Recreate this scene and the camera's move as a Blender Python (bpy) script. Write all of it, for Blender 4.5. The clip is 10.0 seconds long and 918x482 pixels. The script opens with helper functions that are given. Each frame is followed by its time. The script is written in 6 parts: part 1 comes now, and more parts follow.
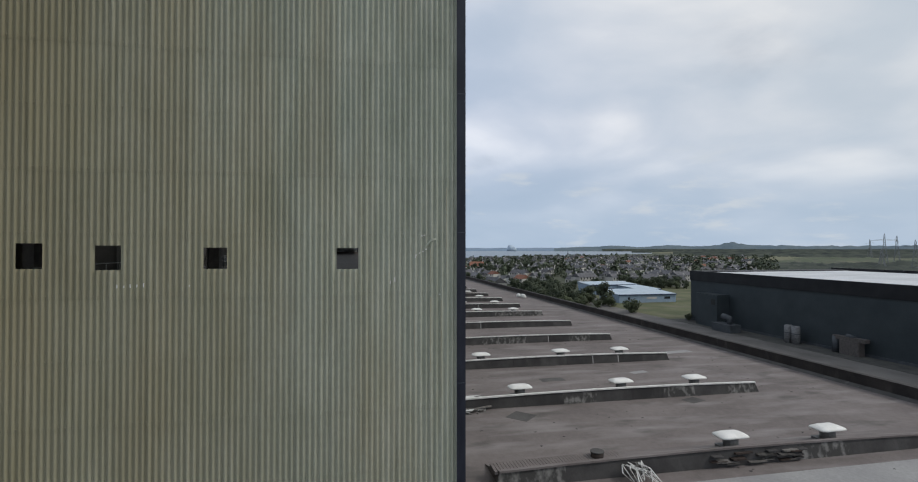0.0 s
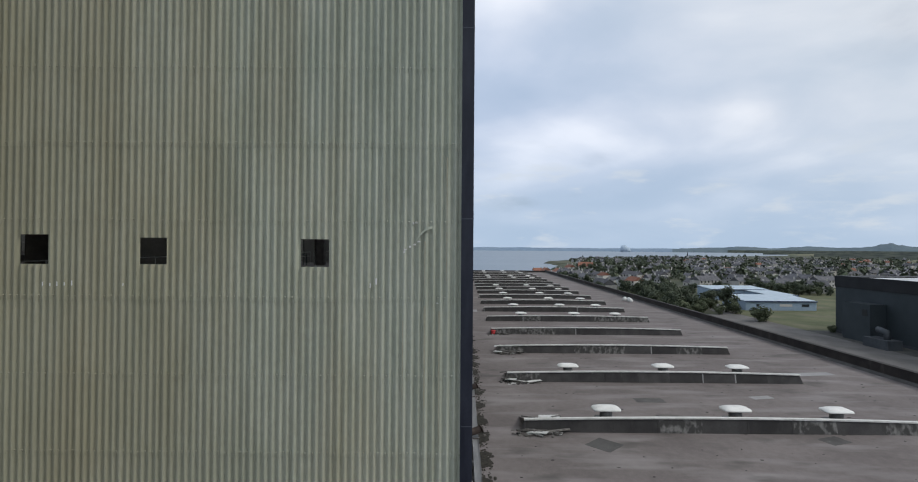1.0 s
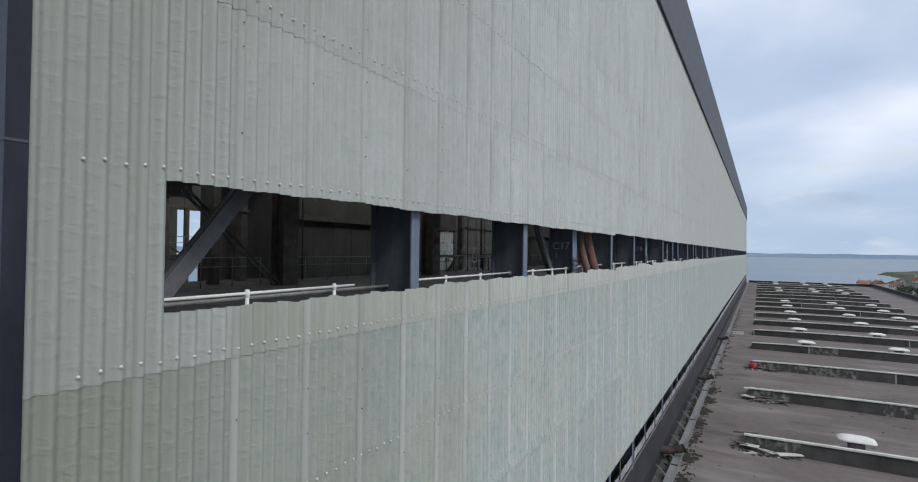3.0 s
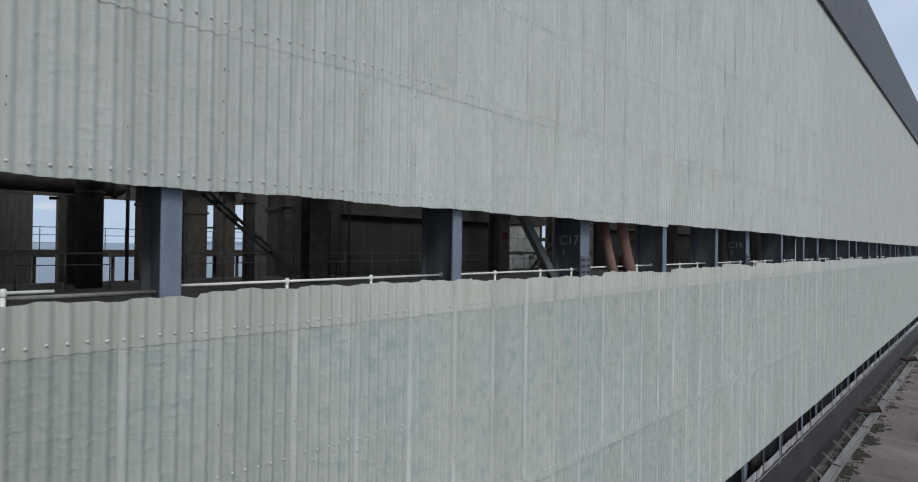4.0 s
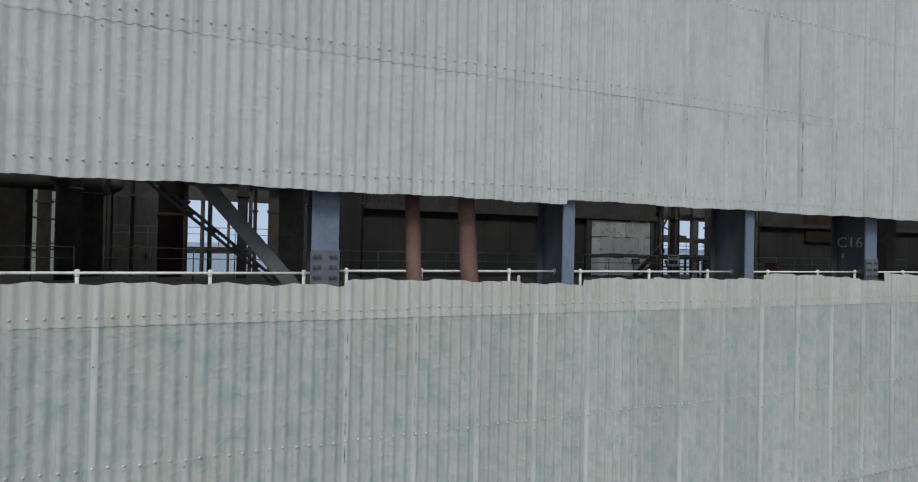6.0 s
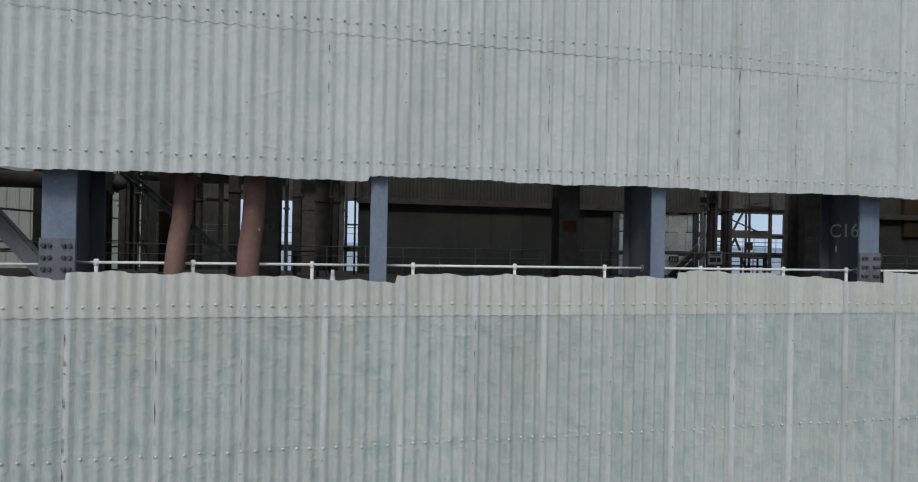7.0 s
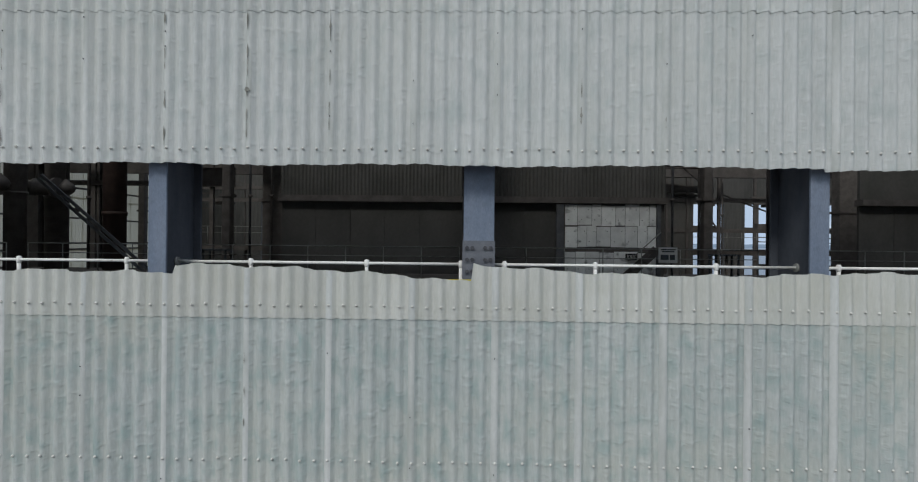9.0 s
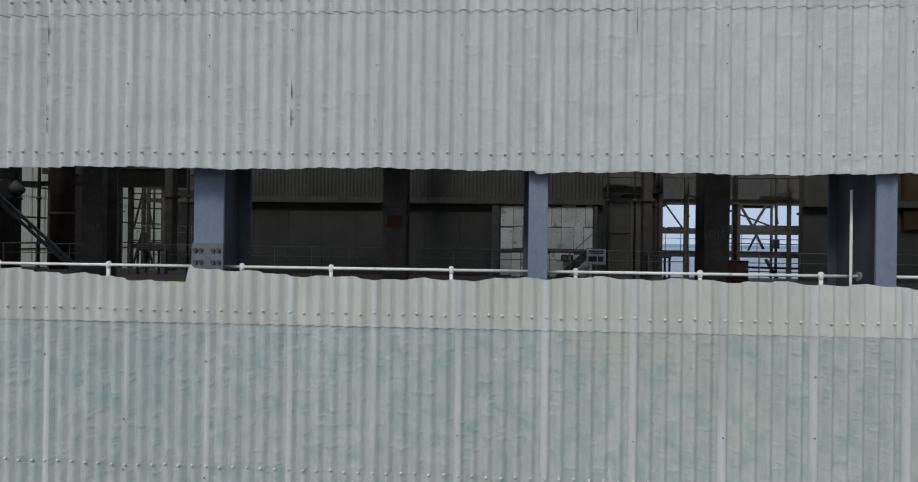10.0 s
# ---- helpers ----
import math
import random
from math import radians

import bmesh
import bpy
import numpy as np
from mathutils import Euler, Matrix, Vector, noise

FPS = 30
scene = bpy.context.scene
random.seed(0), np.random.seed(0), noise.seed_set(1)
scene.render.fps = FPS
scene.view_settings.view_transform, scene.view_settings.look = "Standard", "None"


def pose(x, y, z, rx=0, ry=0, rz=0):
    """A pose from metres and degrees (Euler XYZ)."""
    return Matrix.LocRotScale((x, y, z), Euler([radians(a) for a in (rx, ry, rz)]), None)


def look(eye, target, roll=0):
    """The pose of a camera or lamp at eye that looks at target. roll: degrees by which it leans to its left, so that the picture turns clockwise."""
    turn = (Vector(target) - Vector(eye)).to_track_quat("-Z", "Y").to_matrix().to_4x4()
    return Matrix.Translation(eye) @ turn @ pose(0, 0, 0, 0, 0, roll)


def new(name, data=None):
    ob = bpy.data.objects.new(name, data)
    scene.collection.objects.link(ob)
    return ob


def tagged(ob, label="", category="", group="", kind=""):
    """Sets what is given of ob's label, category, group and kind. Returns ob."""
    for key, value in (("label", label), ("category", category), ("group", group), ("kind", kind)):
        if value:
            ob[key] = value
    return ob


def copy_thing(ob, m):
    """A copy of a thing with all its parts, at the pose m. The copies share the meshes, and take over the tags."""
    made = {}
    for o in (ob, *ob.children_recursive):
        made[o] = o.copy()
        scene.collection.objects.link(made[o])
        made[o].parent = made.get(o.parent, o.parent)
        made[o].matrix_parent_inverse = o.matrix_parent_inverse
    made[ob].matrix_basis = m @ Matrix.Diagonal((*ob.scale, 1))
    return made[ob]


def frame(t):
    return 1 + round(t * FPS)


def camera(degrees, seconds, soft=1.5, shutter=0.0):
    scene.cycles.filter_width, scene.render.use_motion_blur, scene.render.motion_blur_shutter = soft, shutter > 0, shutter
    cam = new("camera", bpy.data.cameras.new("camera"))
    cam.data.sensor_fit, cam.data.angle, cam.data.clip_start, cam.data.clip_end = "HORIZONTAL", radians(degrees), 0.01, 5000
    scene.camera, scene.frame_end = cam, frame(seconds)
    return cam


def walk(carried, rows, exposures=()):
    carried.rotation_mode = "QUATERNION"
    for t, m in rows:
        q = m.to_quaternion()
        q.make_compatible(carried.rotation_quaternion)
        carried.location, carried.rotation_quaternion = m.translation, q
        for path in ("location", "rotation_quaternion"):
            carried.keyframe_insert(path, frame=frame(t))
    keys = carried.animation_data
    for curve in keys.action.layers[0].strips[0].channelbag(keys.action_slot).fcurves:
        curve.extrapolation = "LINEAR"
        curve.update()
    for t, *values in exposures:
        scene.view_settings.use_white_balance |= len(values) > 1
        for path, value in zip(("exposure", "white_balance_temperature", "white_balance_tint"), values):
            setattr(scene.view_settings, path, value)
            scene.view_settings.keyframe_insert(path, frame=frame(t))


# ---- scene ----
cam = camera(82.9, 10.0, soft=1.1)
EXPOSURES = ((0.0, -0.20, 6560, 10), (1.0, -0.09, 6420, 10), (2.0, -0.05, 6280, 10), (3.2, -0.03, 6360, 10), (4.5, -0.13, 6420, 10), (5.5, -0.15, 6420, 10), (7.0, -0.07, 6400, 10), (10.0, -0.08, 6400, 10))
PATH = [
    (0, (-14.141, 3.005, 10.336), (-12.182, 2.602, 10.362), 0.00),
    (0.5, (-12.370, 1.615, 10.277), (-10.381, 1.405, 10.301), 0.20),
    (1, (-10.488, 0.151, 10.193), (-8.488, 0.163, 10.216), 0.40),
    (1.5, (-8.450, -1.113, 10.147), (-6.468, -0.851, 10.173), 0.45),
    (2, (-6.152, -2.298, 10.090), (-4.220, -1.781, 10.122), 0.40),
    (2.5, (-3.900, -3.289, 10.062), (-2.048, -2.535, 10.098), 0.40),
    (3, (-1.468, -4.229, 10.087), (0.262, -3.226, 10.120), 0.70),
    (3.2, (-0.537, -4.561, 10.095), (1.130, -3.456, 10.123), 0.80),
    (4.5, (5.540, -6.270, 10.095), (6.764, -4.689, 10.109), 0.86),
    (5, (7.953, -6.444, 10.068), (9.007, -4.746, 10.085), 1.09),
    (5.5, (9.995, -6.554, 10.038), (10.886, -4.763, 10.056), 1.19),
    (7, (16.149, -6.131, 9.949), (16.509, -4.164, 9.951), 1.11),
    (7.5, (17.903, -5.958, 9.917), (18.133, -3.970, 9.918), 0.93),
    (8, (19.853, -5.764, 9.882), (19.951, -3.767, 9.886), 0.84),
    (8.5, (21.571, -5.547, 9.866), (21.593, -3.546, 9.871), 0.77),
    (9, (23.346, -5.473, 9.892), (23.306, -3.474, 9.893), 0.58),
    (9.5, (24.947, -5.407, 9.919), (24.865, -3.409, 9.920), 0.69),
    (10, (26.528, -5.313, 9.953), (26.422, -3.316, 9.954), 0.73),
]
walk(cam, [(t, look(eye, aim, roll)) for t, eye, aim, roll in PATH], exposures=EXPOSURES)

# ---- world, sun ----
world = bpy.data.worlds.new("overcast_sky")
scene.world = world
world.use_nodes = True
wn, wl = world.node_tree.nodes, world.node_tree.links
wn.clear()


def wnode(kind, **values):
    n = wn.new(kind)
    for k, v in values.items():
        n.inputs[k].default_value = v
    return n


def wmath(op, a, b=None, c=None):
    n = wn.new("ShaderNodeMath")
    n.operation = op
    for i, v in enumerate((a, b, c)):
        if v is None:
            continue
        if isinstance(v, (int, float)):
            n.inputs[i].default_value = v
        else:
            wl.new(v, n.inputs[i])
    return n.outputs[0]


SUN_EL, SUN_AZ = radians(43), radians(200)
sky = wn.new("ShaderNodeTexSky")
sky.sky_type = "NISHITA"
sky.sun_disc = False
sky.sun_elevation, sky.sun_rotation = SUN_EL, SUN_AZ
sky.air_density, sky.dust_density = 1.0, 2.0
coord = wn.new("ShaderNodeTexCoord")
sep = wn.new("ShaderNodeSeparateXYZ")
wl.new(coord.outputs["Generated"], sep.inputs[0])
rise = wmath("MAXIMUM", sep.outputs["Z"], 0.0)
depth = wmath("ADD", rise, 0.24)
comb = wn.new("ShaderNodeCombineXYZ")
wl.new(wmath("DIVIDE", sep.outputs["X"], depth), comb.inputs[0])
wl.new(wmath("DIVIDE", sep.outputs["Y"], depth), comb.inputs[1])
big = wnode("ShaderNodeTexNoise", Scale=0.75, Detail=7.0, Roughness=0.52, Distortion=0.3)
wl.new(comb.outputs[0], big.inputs["Vector"])
fine = wnode("ShaderNodeTexNoise", Scale=1.25, Detail=6.0, Roughness=0.44, Distortion=0.25)
wl.new(comb.outputs[0], fine.inputs["Vector"])
cover = wn.new("ShaderNodeMapRange")
cover.interpolation_type = "SMOOTHSTEP"
cover.inputs["From Min"].default_value, cover.inputs["From Max"].default_value = 0.20, 0.46
wl.new(big.outputs["Fac"], cover.inputs["Value"])
ramp = wn.new("ShaderNodeValToRGB")
for pos, col in ((0.0, (0.49, 0.585, 0.70, 1)), (0.40, (0.58, 0.66, 0.765, 1)), (0.66, (0.705, 0.76, 0.84, 1)), (1.0, (0.96, 0.975, 1.0, 1))):
    e = ramp.color_ramp.elements[0] if pos == 0 else (ramp.color_ramp.elements[-1] if pos == 1.0 else ramp.color_ramp.elements.new(pos))
    e.position, e.color = pos, col
stretch = wn.new("ShaderNodeMapRange")
stretch.inputs["From Min"].default_value, stretch.inputs["From Max"].default_value = 0.30, 0.70
wl.new(fine.outputs["Fac"], stretch.inputs["Value"])
wl.new(stretch.outputs[0], ramp.inputs[0])
bg_sky = wnode("ShaderNodeBackground", Strength=0.07)
wl.new(sky.outputs[0], bg_sky.inputs["Color"])
toward = wn.new("ShaderNodeVectorMath")
toward.operation = "DOT_PRODUCT"
toward.inputs[1].default_value = (-0.24, -0.69, 0.68)
wl.new(coord.outputs["Generated"], toward.inputs[0])
glow = wn.new("ShaderNodeMapRange")
glow.interpolation_type = "SMOOTHSTEP"
glow.inputs["From Min"].default_value, glow.inputs["From Max"].default_value = -0.05, 0.62
wl.new(toward.outputs["Value"], glow.inputs["Value"])
tint = wn.new("ShaderNodeMix")
tint.data_type, tint.blend_type = "RGBA", "MULTIPLY"
tint.inputs[0].default_value = 1.0
shade = wn.new("ShaderNodeMix")
shade.data_type = "RGBA"
shade.inputs[6].default_value, shade.inputs[7].default_value = (1.02, 1.065, 1.165, 1), (1.21, 1.18, 1.13, 1)
wl.new(glow.outputs[0], shade.inputs[0])
wl.new(ramp.outputs[0], tint.inputs[6])
wl.new(shade.outputs[2], tint.inputs[7])
bg_cloud = wnode("ShaderNodeBackground", Strength=0.95)
wl.new(tint.outputs[2], bg_cloud.inputs["Color"])
# thinner cloud towards the horizon, a pale band just above it
thin = wmath("MULTIPLY", cover.outputs[0], 0.94)
mixw = wn.new("ShaderNodeMixShader")
wl.new(thin, mixw.inputs[0])
wl.new(bg_sky.outputs[0], mixw.inputs[1])
wl.new(bg_cloud.outputs[0], mixw.inputs[2])
haze = wnode("ShaderNodeBackground", Color=(0.48, 0.615, 0.785, 1), Strength=0.97)
low = wn.new("ShaderNodeMapRange")
low.interpolation_type = "SMOOTHSTEP"
low.inputs["From Min"].default_value, low.inputs["From Max"].default_value = 0.0, 0.24
low.inputs["To Min"].default_value, low.inputs["To Max"].default_value = 0.8, 0.0
wl.new(sep.outputs["Z"], low.inputs["Value"])
mixh = wn.new("ShaderNodeMixShader")
wl.new(low.outputs[0], mixh.inputs[0])
wl.new(mixw.outputs[0], mixh.inputs[1])
wl.new(haze.outputs[0], mixh.inputs[2])
# small heaped clouds low over the land and the sea
flat = wn.new("ShaderNodeMapping")
flat.inputs["Scale"].default_value = (1.0, 1.0, 3.6)
wl.new(coord.outputs["Generated"], flat.inputs[0])
puff = wnode("ShaderNodeTexNoise", Scale=9.0, Detail=6.0, Roughness=0.55, Distortion=0.2)
wl.new(flat.outputs[0], puff.inputs["Vector"])
heap = wn.new("ShaderNodeMapRange")
heap.interpolation_type = "SMOOTHSTEP"
heap.inputs["From Min"].default_value, heap.inputs["From Max"].default_value = 0.54, 0.74
wl.new(puff.outputs["Fac"], heap.inputs["Value"])
band = wn.new("ShaderNodeMapRange")
band.interpolation_type = "SMOOTHSTEP"
band.inputs["From Min"].default_value, band.inputs["From Max"].default_value = 0.26, 0.08
wl.new(sep.outputs["Z"], band.inputs["Value"])
bg_heap = wnode("ShaderNodeBackground", Color=(0.74, 0.80, 0.86, 1), Strength=0.95)
mixp = wn.new("ShaderNodeMixShader")
wl.new(wmath("MULTIPLY", heap.outputs[0], wmath("MULTIPLY", band.outputs[0], 0.7)), mixp.inputs[0])
wl.new(mixh.outputs[0], mixp.inputs[1])
wl.new(bg_heap.outputs[0], mixp.inputs[2])
wout = wn.new("ShaderNodeOutputWorld")
wl.new(mixp.outputs[0], wout.inputs[0])

sun_data = bpy.data.lights.new("sun", "SUN")
sun_data.energy, sun_data.angle, sun_data.color = 1.55, radians(15), (1.0, 0.97, 0.92)
sun = new("sun", sun_data)
sun.matrix_world = look((0, 0, 0), (0.275, 0.74, -0.735))


# ---- materials ----
def material(name, c1, c2, scale=4.0, rough=0.85, metal=0.0, stretch=(1, 1, 1), bump=0.15, fine=60.0, contrast=(0.35, 0.65),
             vary=0.0, streak=None, stain=None, island=False, spec=0.3, dent=0.0, axis_fade=None, soft=1.0, tint=None):
    """Two-scale noise between c1 and c2 in metres; optional streaks, stains and tints (colour, amount, scale, stretch,
    span); soft: weight of the fine grain; a last colour fades in along one axis; vary: random lightness per object or
    island.
    """
    m = bpy.data.materials.new(name)
    m.use_nodes = True
    n, l = m.node_tree.nodes, m.node_tree.links
    b = n["Principled BSDF"]
    tc = n.new("ShaderNodeTexCoord")
    geo = n.new("ShaderNodeNewGeometry")

    def noise_at(sc, st, detail=5.0):
        mp = n.new("ShaderNodeMapping")
        mp.inputs["Scale"].default_value = st
        l.new(geo.outputs["Position"], mp.inputs[0])
        t = n.new("ShaderNodeTexNoise")
        t.inputs["Scale"].default_value, t.inputs["Detail"].default_value = sc, detail
        l.new(mp.outputs[0], t.inputs["Vector"])
        return t.outputs["Fac"]

    def span(v, lo, hi, to0=0.0, to1=1.0):
        r = n.new("ShaderNodeMapRange")
        r.inputs["From Min"].default_value, r.inputs["From Max"].default_value = lo, hi
        r.inputs["To Min"].default_value, r.inputs["To Max"].default_value = to0, to1
        l.new(v, r.inputs["Value"])
        return r.outputs[0]

    def mix(f, a, c, mode="MIX"):
        x = n.new("ShaderNodeMix")
        x.data_type, x.blend_type = "RGBA", mode
        for sock, v in ((x.inputs[0], f), (x.inputs[6], a), (x.inputs[7], c)):
            if isinstance(v, (int, float)):
                sock.default_value = v
            elif isinstance(v, tuple):
                sock.default_value = (*v, 1)
            else:
                l.new(v, sock)
        return x.outputs[2]

    col = mix(span(noise_at(scale, stretch), *contrast), c1, c2)
    grain = noise_at(fine, stretch, 3.0)
    col = mix(0.35 * soft, col, mix(span(grain, 0.3, 0.7), (0.36, 0.36, 0.36), (0.64, 0.64, 0.64)), "OVERLAY")
    mid = noise_at((scale * fine) ** 0.5 * 1.3, (1, 1, 0.8), 4.0)
    col = mix(0.30 * soft, col, mix(span(mid, 0.32, 0.68), (0.38, 0.38, 0.38), (0.62, 0.62, 0.62)), "OVERLAY")
    for extra in (tint, streak, stain):
        if extra:
            colour, amount, sc, st, lo, hi = extra
            col = mix(span(noise_at(sc, st, 6.0), lo, hi, 0.0, amount), col, colour)
    if axis_fade:
        colour, amount, y0, y1, axis = axis_fade
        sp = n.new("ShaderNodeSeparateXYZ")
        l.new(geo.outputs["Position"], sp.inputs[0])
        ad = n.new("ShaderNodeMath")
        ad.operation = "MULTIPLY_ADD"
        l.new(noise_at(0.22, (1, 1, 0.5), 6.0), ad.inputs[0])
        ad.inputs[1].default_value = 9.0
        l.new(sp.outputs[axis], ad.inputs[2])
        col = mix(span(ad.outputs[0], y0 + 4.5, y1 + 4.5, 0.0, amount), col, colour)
    if vary:
        if island:
            rnd = geo.outputs["Random Per Island"]
        else:
            rnd = n.new("ShaderNodeObjectInfo").outputs["Random"]
        v = span(rnd, 0, 1, 1 - vary, 1 + vary)
        hv = n.new("ShaderNodeHueSaturation")
        l.new(v, hv.inputs["Value"])
        l.new(col, hv.inputs["Color"])
        col = hv.outputs[0]
    l.new(col, b.inputs["Base Color"])
    l.new(span(grain, 0.2, 0.8, rough - 0.08, min(1.0, rough + 0.08)), b.inputs["Roughness"])
    b.inputs["Metallic"].default_value = metal
    b.inputs["Specular IOR Level"].default_value = spec
    if bump:
        bp = n.new("ShaderNodeBump")
        bp.inputs["Strength"].default_value, bp.inputs["Distance"].default_value = bump, 0.02
        l.new(grain, bp.inputs["Height"])
        l.new(bp.outputs[0], b.inputs["Normal"])
        if dent > 0:
            wave = n.new("ShaderNodeBump")
            wave.inputs["Strength"].default_value, wave.inputs["Distance"].default_value = dent, 0.03
            l.new(span(noise_at(7.0, (1.0, 1.0, 2.0), 2.0), 0.50, 0.85), wave.inputs["Height"])
            l.new(wave.outputs[0], bp.inputs["Normal"])
    return m


# south wall sheets turn darker and more olive towards the corner
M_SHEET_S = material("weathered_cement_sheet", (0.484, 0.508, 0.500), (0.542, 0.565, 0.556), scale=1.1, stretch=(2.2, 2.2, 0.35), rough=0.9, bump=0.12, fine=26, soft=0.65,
                     vary=0.04, dent=0.23, spec=0.1, axis_fade=((0.312, 0.330, 0.298), 0.9, 7.0, 0.0, "X"), tint=((0.50, 0.518, 0.485), 0.4, 0.5, (1, 1, 0.9), 0.48, 0.66),
                     streak=((0.40, 0.435, 0.42), 0.35, 1.4, (3, 3, 0.22), 0.54, 0.80), stain=((0.36, 0.42, 0.413), 0.5, 3.4, (1.2, 1.2, 0.9), 0.50, 0.74))
M_SHEET_S3 = material("blotched_cement_sheet", (0.395, 0.434, 0.425), (0.462, 0.496, 0.484), scale=1.1, stretch=(2.2, 2.2, 0.35), rough=0.9, bump=0.15, fine=24, soft=0.7,
                      vary=0.045, dent=0.29, spec=0.1, axis_fade=((0.262, 0.282, 0.240), 0.95, 6.8, 0.5, "X"), tint=((0.448, 0.462, 0.405), 0.6, 0.42, (1, 1, 0.9), 0.45, 0.64),
                      streak=((0.50, 0.51, 0.48), 0.4, 1.1, (4, 4, 0.22), 0.52, 0.76), stain=((0.300, 0.380, 0.370), 0.85, 3.6, (1.5, 1.5, 1.2), 0.47, 0.72))
M_SHEET_S2 = material("yellowed_cement_sheet", (0.455, 0.470, 0.440), (0.555, 0.567, 0.535), scale=1.1, stretch=(2.2, 2.2, 0.5), rough=0.9, bump=0.12, fine=26, soft=0.5,
                      vary=0.045, dent=0.06, spec=0.1, axis_fade=((0.262, 0.278, 0.237), 0.95, 6.8, 0.5, "X"), tint=((0.465, 0.472, 0.415), 0.4, 0.9, (1, 1, 2.2), 0.50, 0.68),
                      streak=((0.37, 0.40, 0.355), 0.45, 1.4, (5, 5, 0.3), 0.50, 0.78))
# paler lap strip: the highlight of an edge catching light, put into the colour
M_SHEET_EDGE = material("highlit_sheet_edge", (0.47, 0.495, 0.48), (0.565, 0.585, 0.57), scale=0.9, stretch=(1, 1, 0.6), rough=0.9, bump=0.12, fine=26, soft=0.5, vary=0.07, dent=0.06, spec=0.1, axis_fade=((0.30, 0.32, 0.285), 0.95, 7.0, 0.3, "X"),
                        streak=((0.36, 0.385, 0.36), 0.7, 1.2, (2, 2, 0.5), 0.50, 0.68))
# end wall sheets turn browner away from the corner
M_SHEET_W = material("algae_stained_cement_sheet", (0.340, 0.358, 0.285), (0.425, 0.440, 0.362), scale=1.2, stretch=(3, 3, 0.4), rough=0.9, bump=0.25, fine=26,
                     vary=0.04, dent=0.06, soft=0.7, axis_fade=((0.225, 0.19, 0.105), 0.9, 2.0, 13.0, "Y"), streak=((0.33, 0.28, 0.17), 0.5, 0.5, (1.2, 1.2, 0.25), 0.46, 0.78), stain=((0.22, 0.26, 0.20), 0.35, 0.35, (1, 1, 0.7), 0.42, 0.75))
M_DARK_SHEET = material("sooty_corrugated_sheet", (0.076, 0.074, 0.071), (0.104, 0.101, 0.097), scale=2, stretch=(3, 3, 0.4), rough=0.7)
M_TRIM = material("navy_flashing", (0.012, 0.014, 0.024), (0.026, 0.029, 0.042), scale=2.0, stretch=(2, 2, 0.4), rough=0.45, bump=0.08,
                  streak=((0.06, 0.065, 0.075), 0.4, 3.0, (2, 2, 0.3), 0.6, 0.8))
M_FASCIA = material("slate_fascia", (0.05, 0.055, 0.072), (0.075, 0.08, 0.10), scale=1.5, rough=0.55)
M_BOLT = material("galvanised_bolt", (0.50, 0.50, 0.47), (0.64, 0.64, 0.60), scale=30, rough=0.6, metal=0.1, bump=0.05)
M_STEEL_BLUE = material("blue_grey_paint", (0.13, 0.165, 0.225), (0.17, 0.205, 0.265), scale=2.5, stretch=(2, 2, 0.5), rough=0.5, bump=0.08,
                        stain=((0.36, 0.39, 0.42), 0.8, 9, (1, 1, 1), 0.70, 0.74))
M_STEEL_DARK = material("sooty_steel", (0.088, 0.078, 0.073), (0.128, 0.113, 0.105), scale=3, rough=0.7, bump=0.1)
M_STEEL_GREY = material("grey_steel", (0.088, 0.090, 0.096), (0.130, 0.132, 0.138), scale=3, rough=0.6, bump=0.1)
# blue-grey paint darkened for the shade in the recess behind the front flange
M_WEB = material("shaded_blue_grey_paint", (0.055, 0.061, 0.074), (0.077, 0.084, 0.099), scale=2.5, stretch=(2, 2, 0.5), rough=0.65, bump=0.08)
M_BOLT_DARK = material("dark_bolt", (0.04, 0.042, 0.05), (0.08, 0.082, 0.09), scale=20, rough=0.6)
M_SPLICE = material("splice_plate_paint", (0.105, 0.115, 0.135), (0.15, 0.16, 0.18), scale=4, rough=0.65)
M_RAIL = material("white_rail_paint", (0.70, 0.70, 0.67), (0.82, 0.82, 0.79), scale=6, rough=0.45, bump=0.05, stain=((0.30, 0.22, 0.16), 0.6, 8, (1, 1, 1), 0.68, 0.75))
M_RAIL_GREY = material("dull_rail_paint", (0.20, 0.20, 0.19), (0.28, 0.28, 0.26), scale=6, rough=0.6, bump=0.05)
M_PIPE = material("red_oxide_pipe", (0.115, 0.062, 0.052), (0.175, 0.10, 0.085), scale=3, stretch=(1, 1, 0.6), rough=0.75, bump=0.15,
                  stain=((0.50, 0.46, 0.40), 0.9, 14, (1, 1, 0.5), 0.70, 0.73))
M_BROWN = material("red_oxide_column_paint", (0.052, 0.034, 0.029), (0.075, 0.048, 0.041), scale=2, rough=0.7)
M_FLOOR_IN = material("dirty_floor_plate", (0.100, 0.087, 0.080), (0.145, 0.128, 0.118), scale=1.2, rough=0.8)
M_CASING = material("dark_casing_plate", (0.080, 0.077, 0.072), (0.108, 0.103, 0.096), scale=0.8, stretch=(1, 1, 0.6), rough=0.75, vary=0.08)
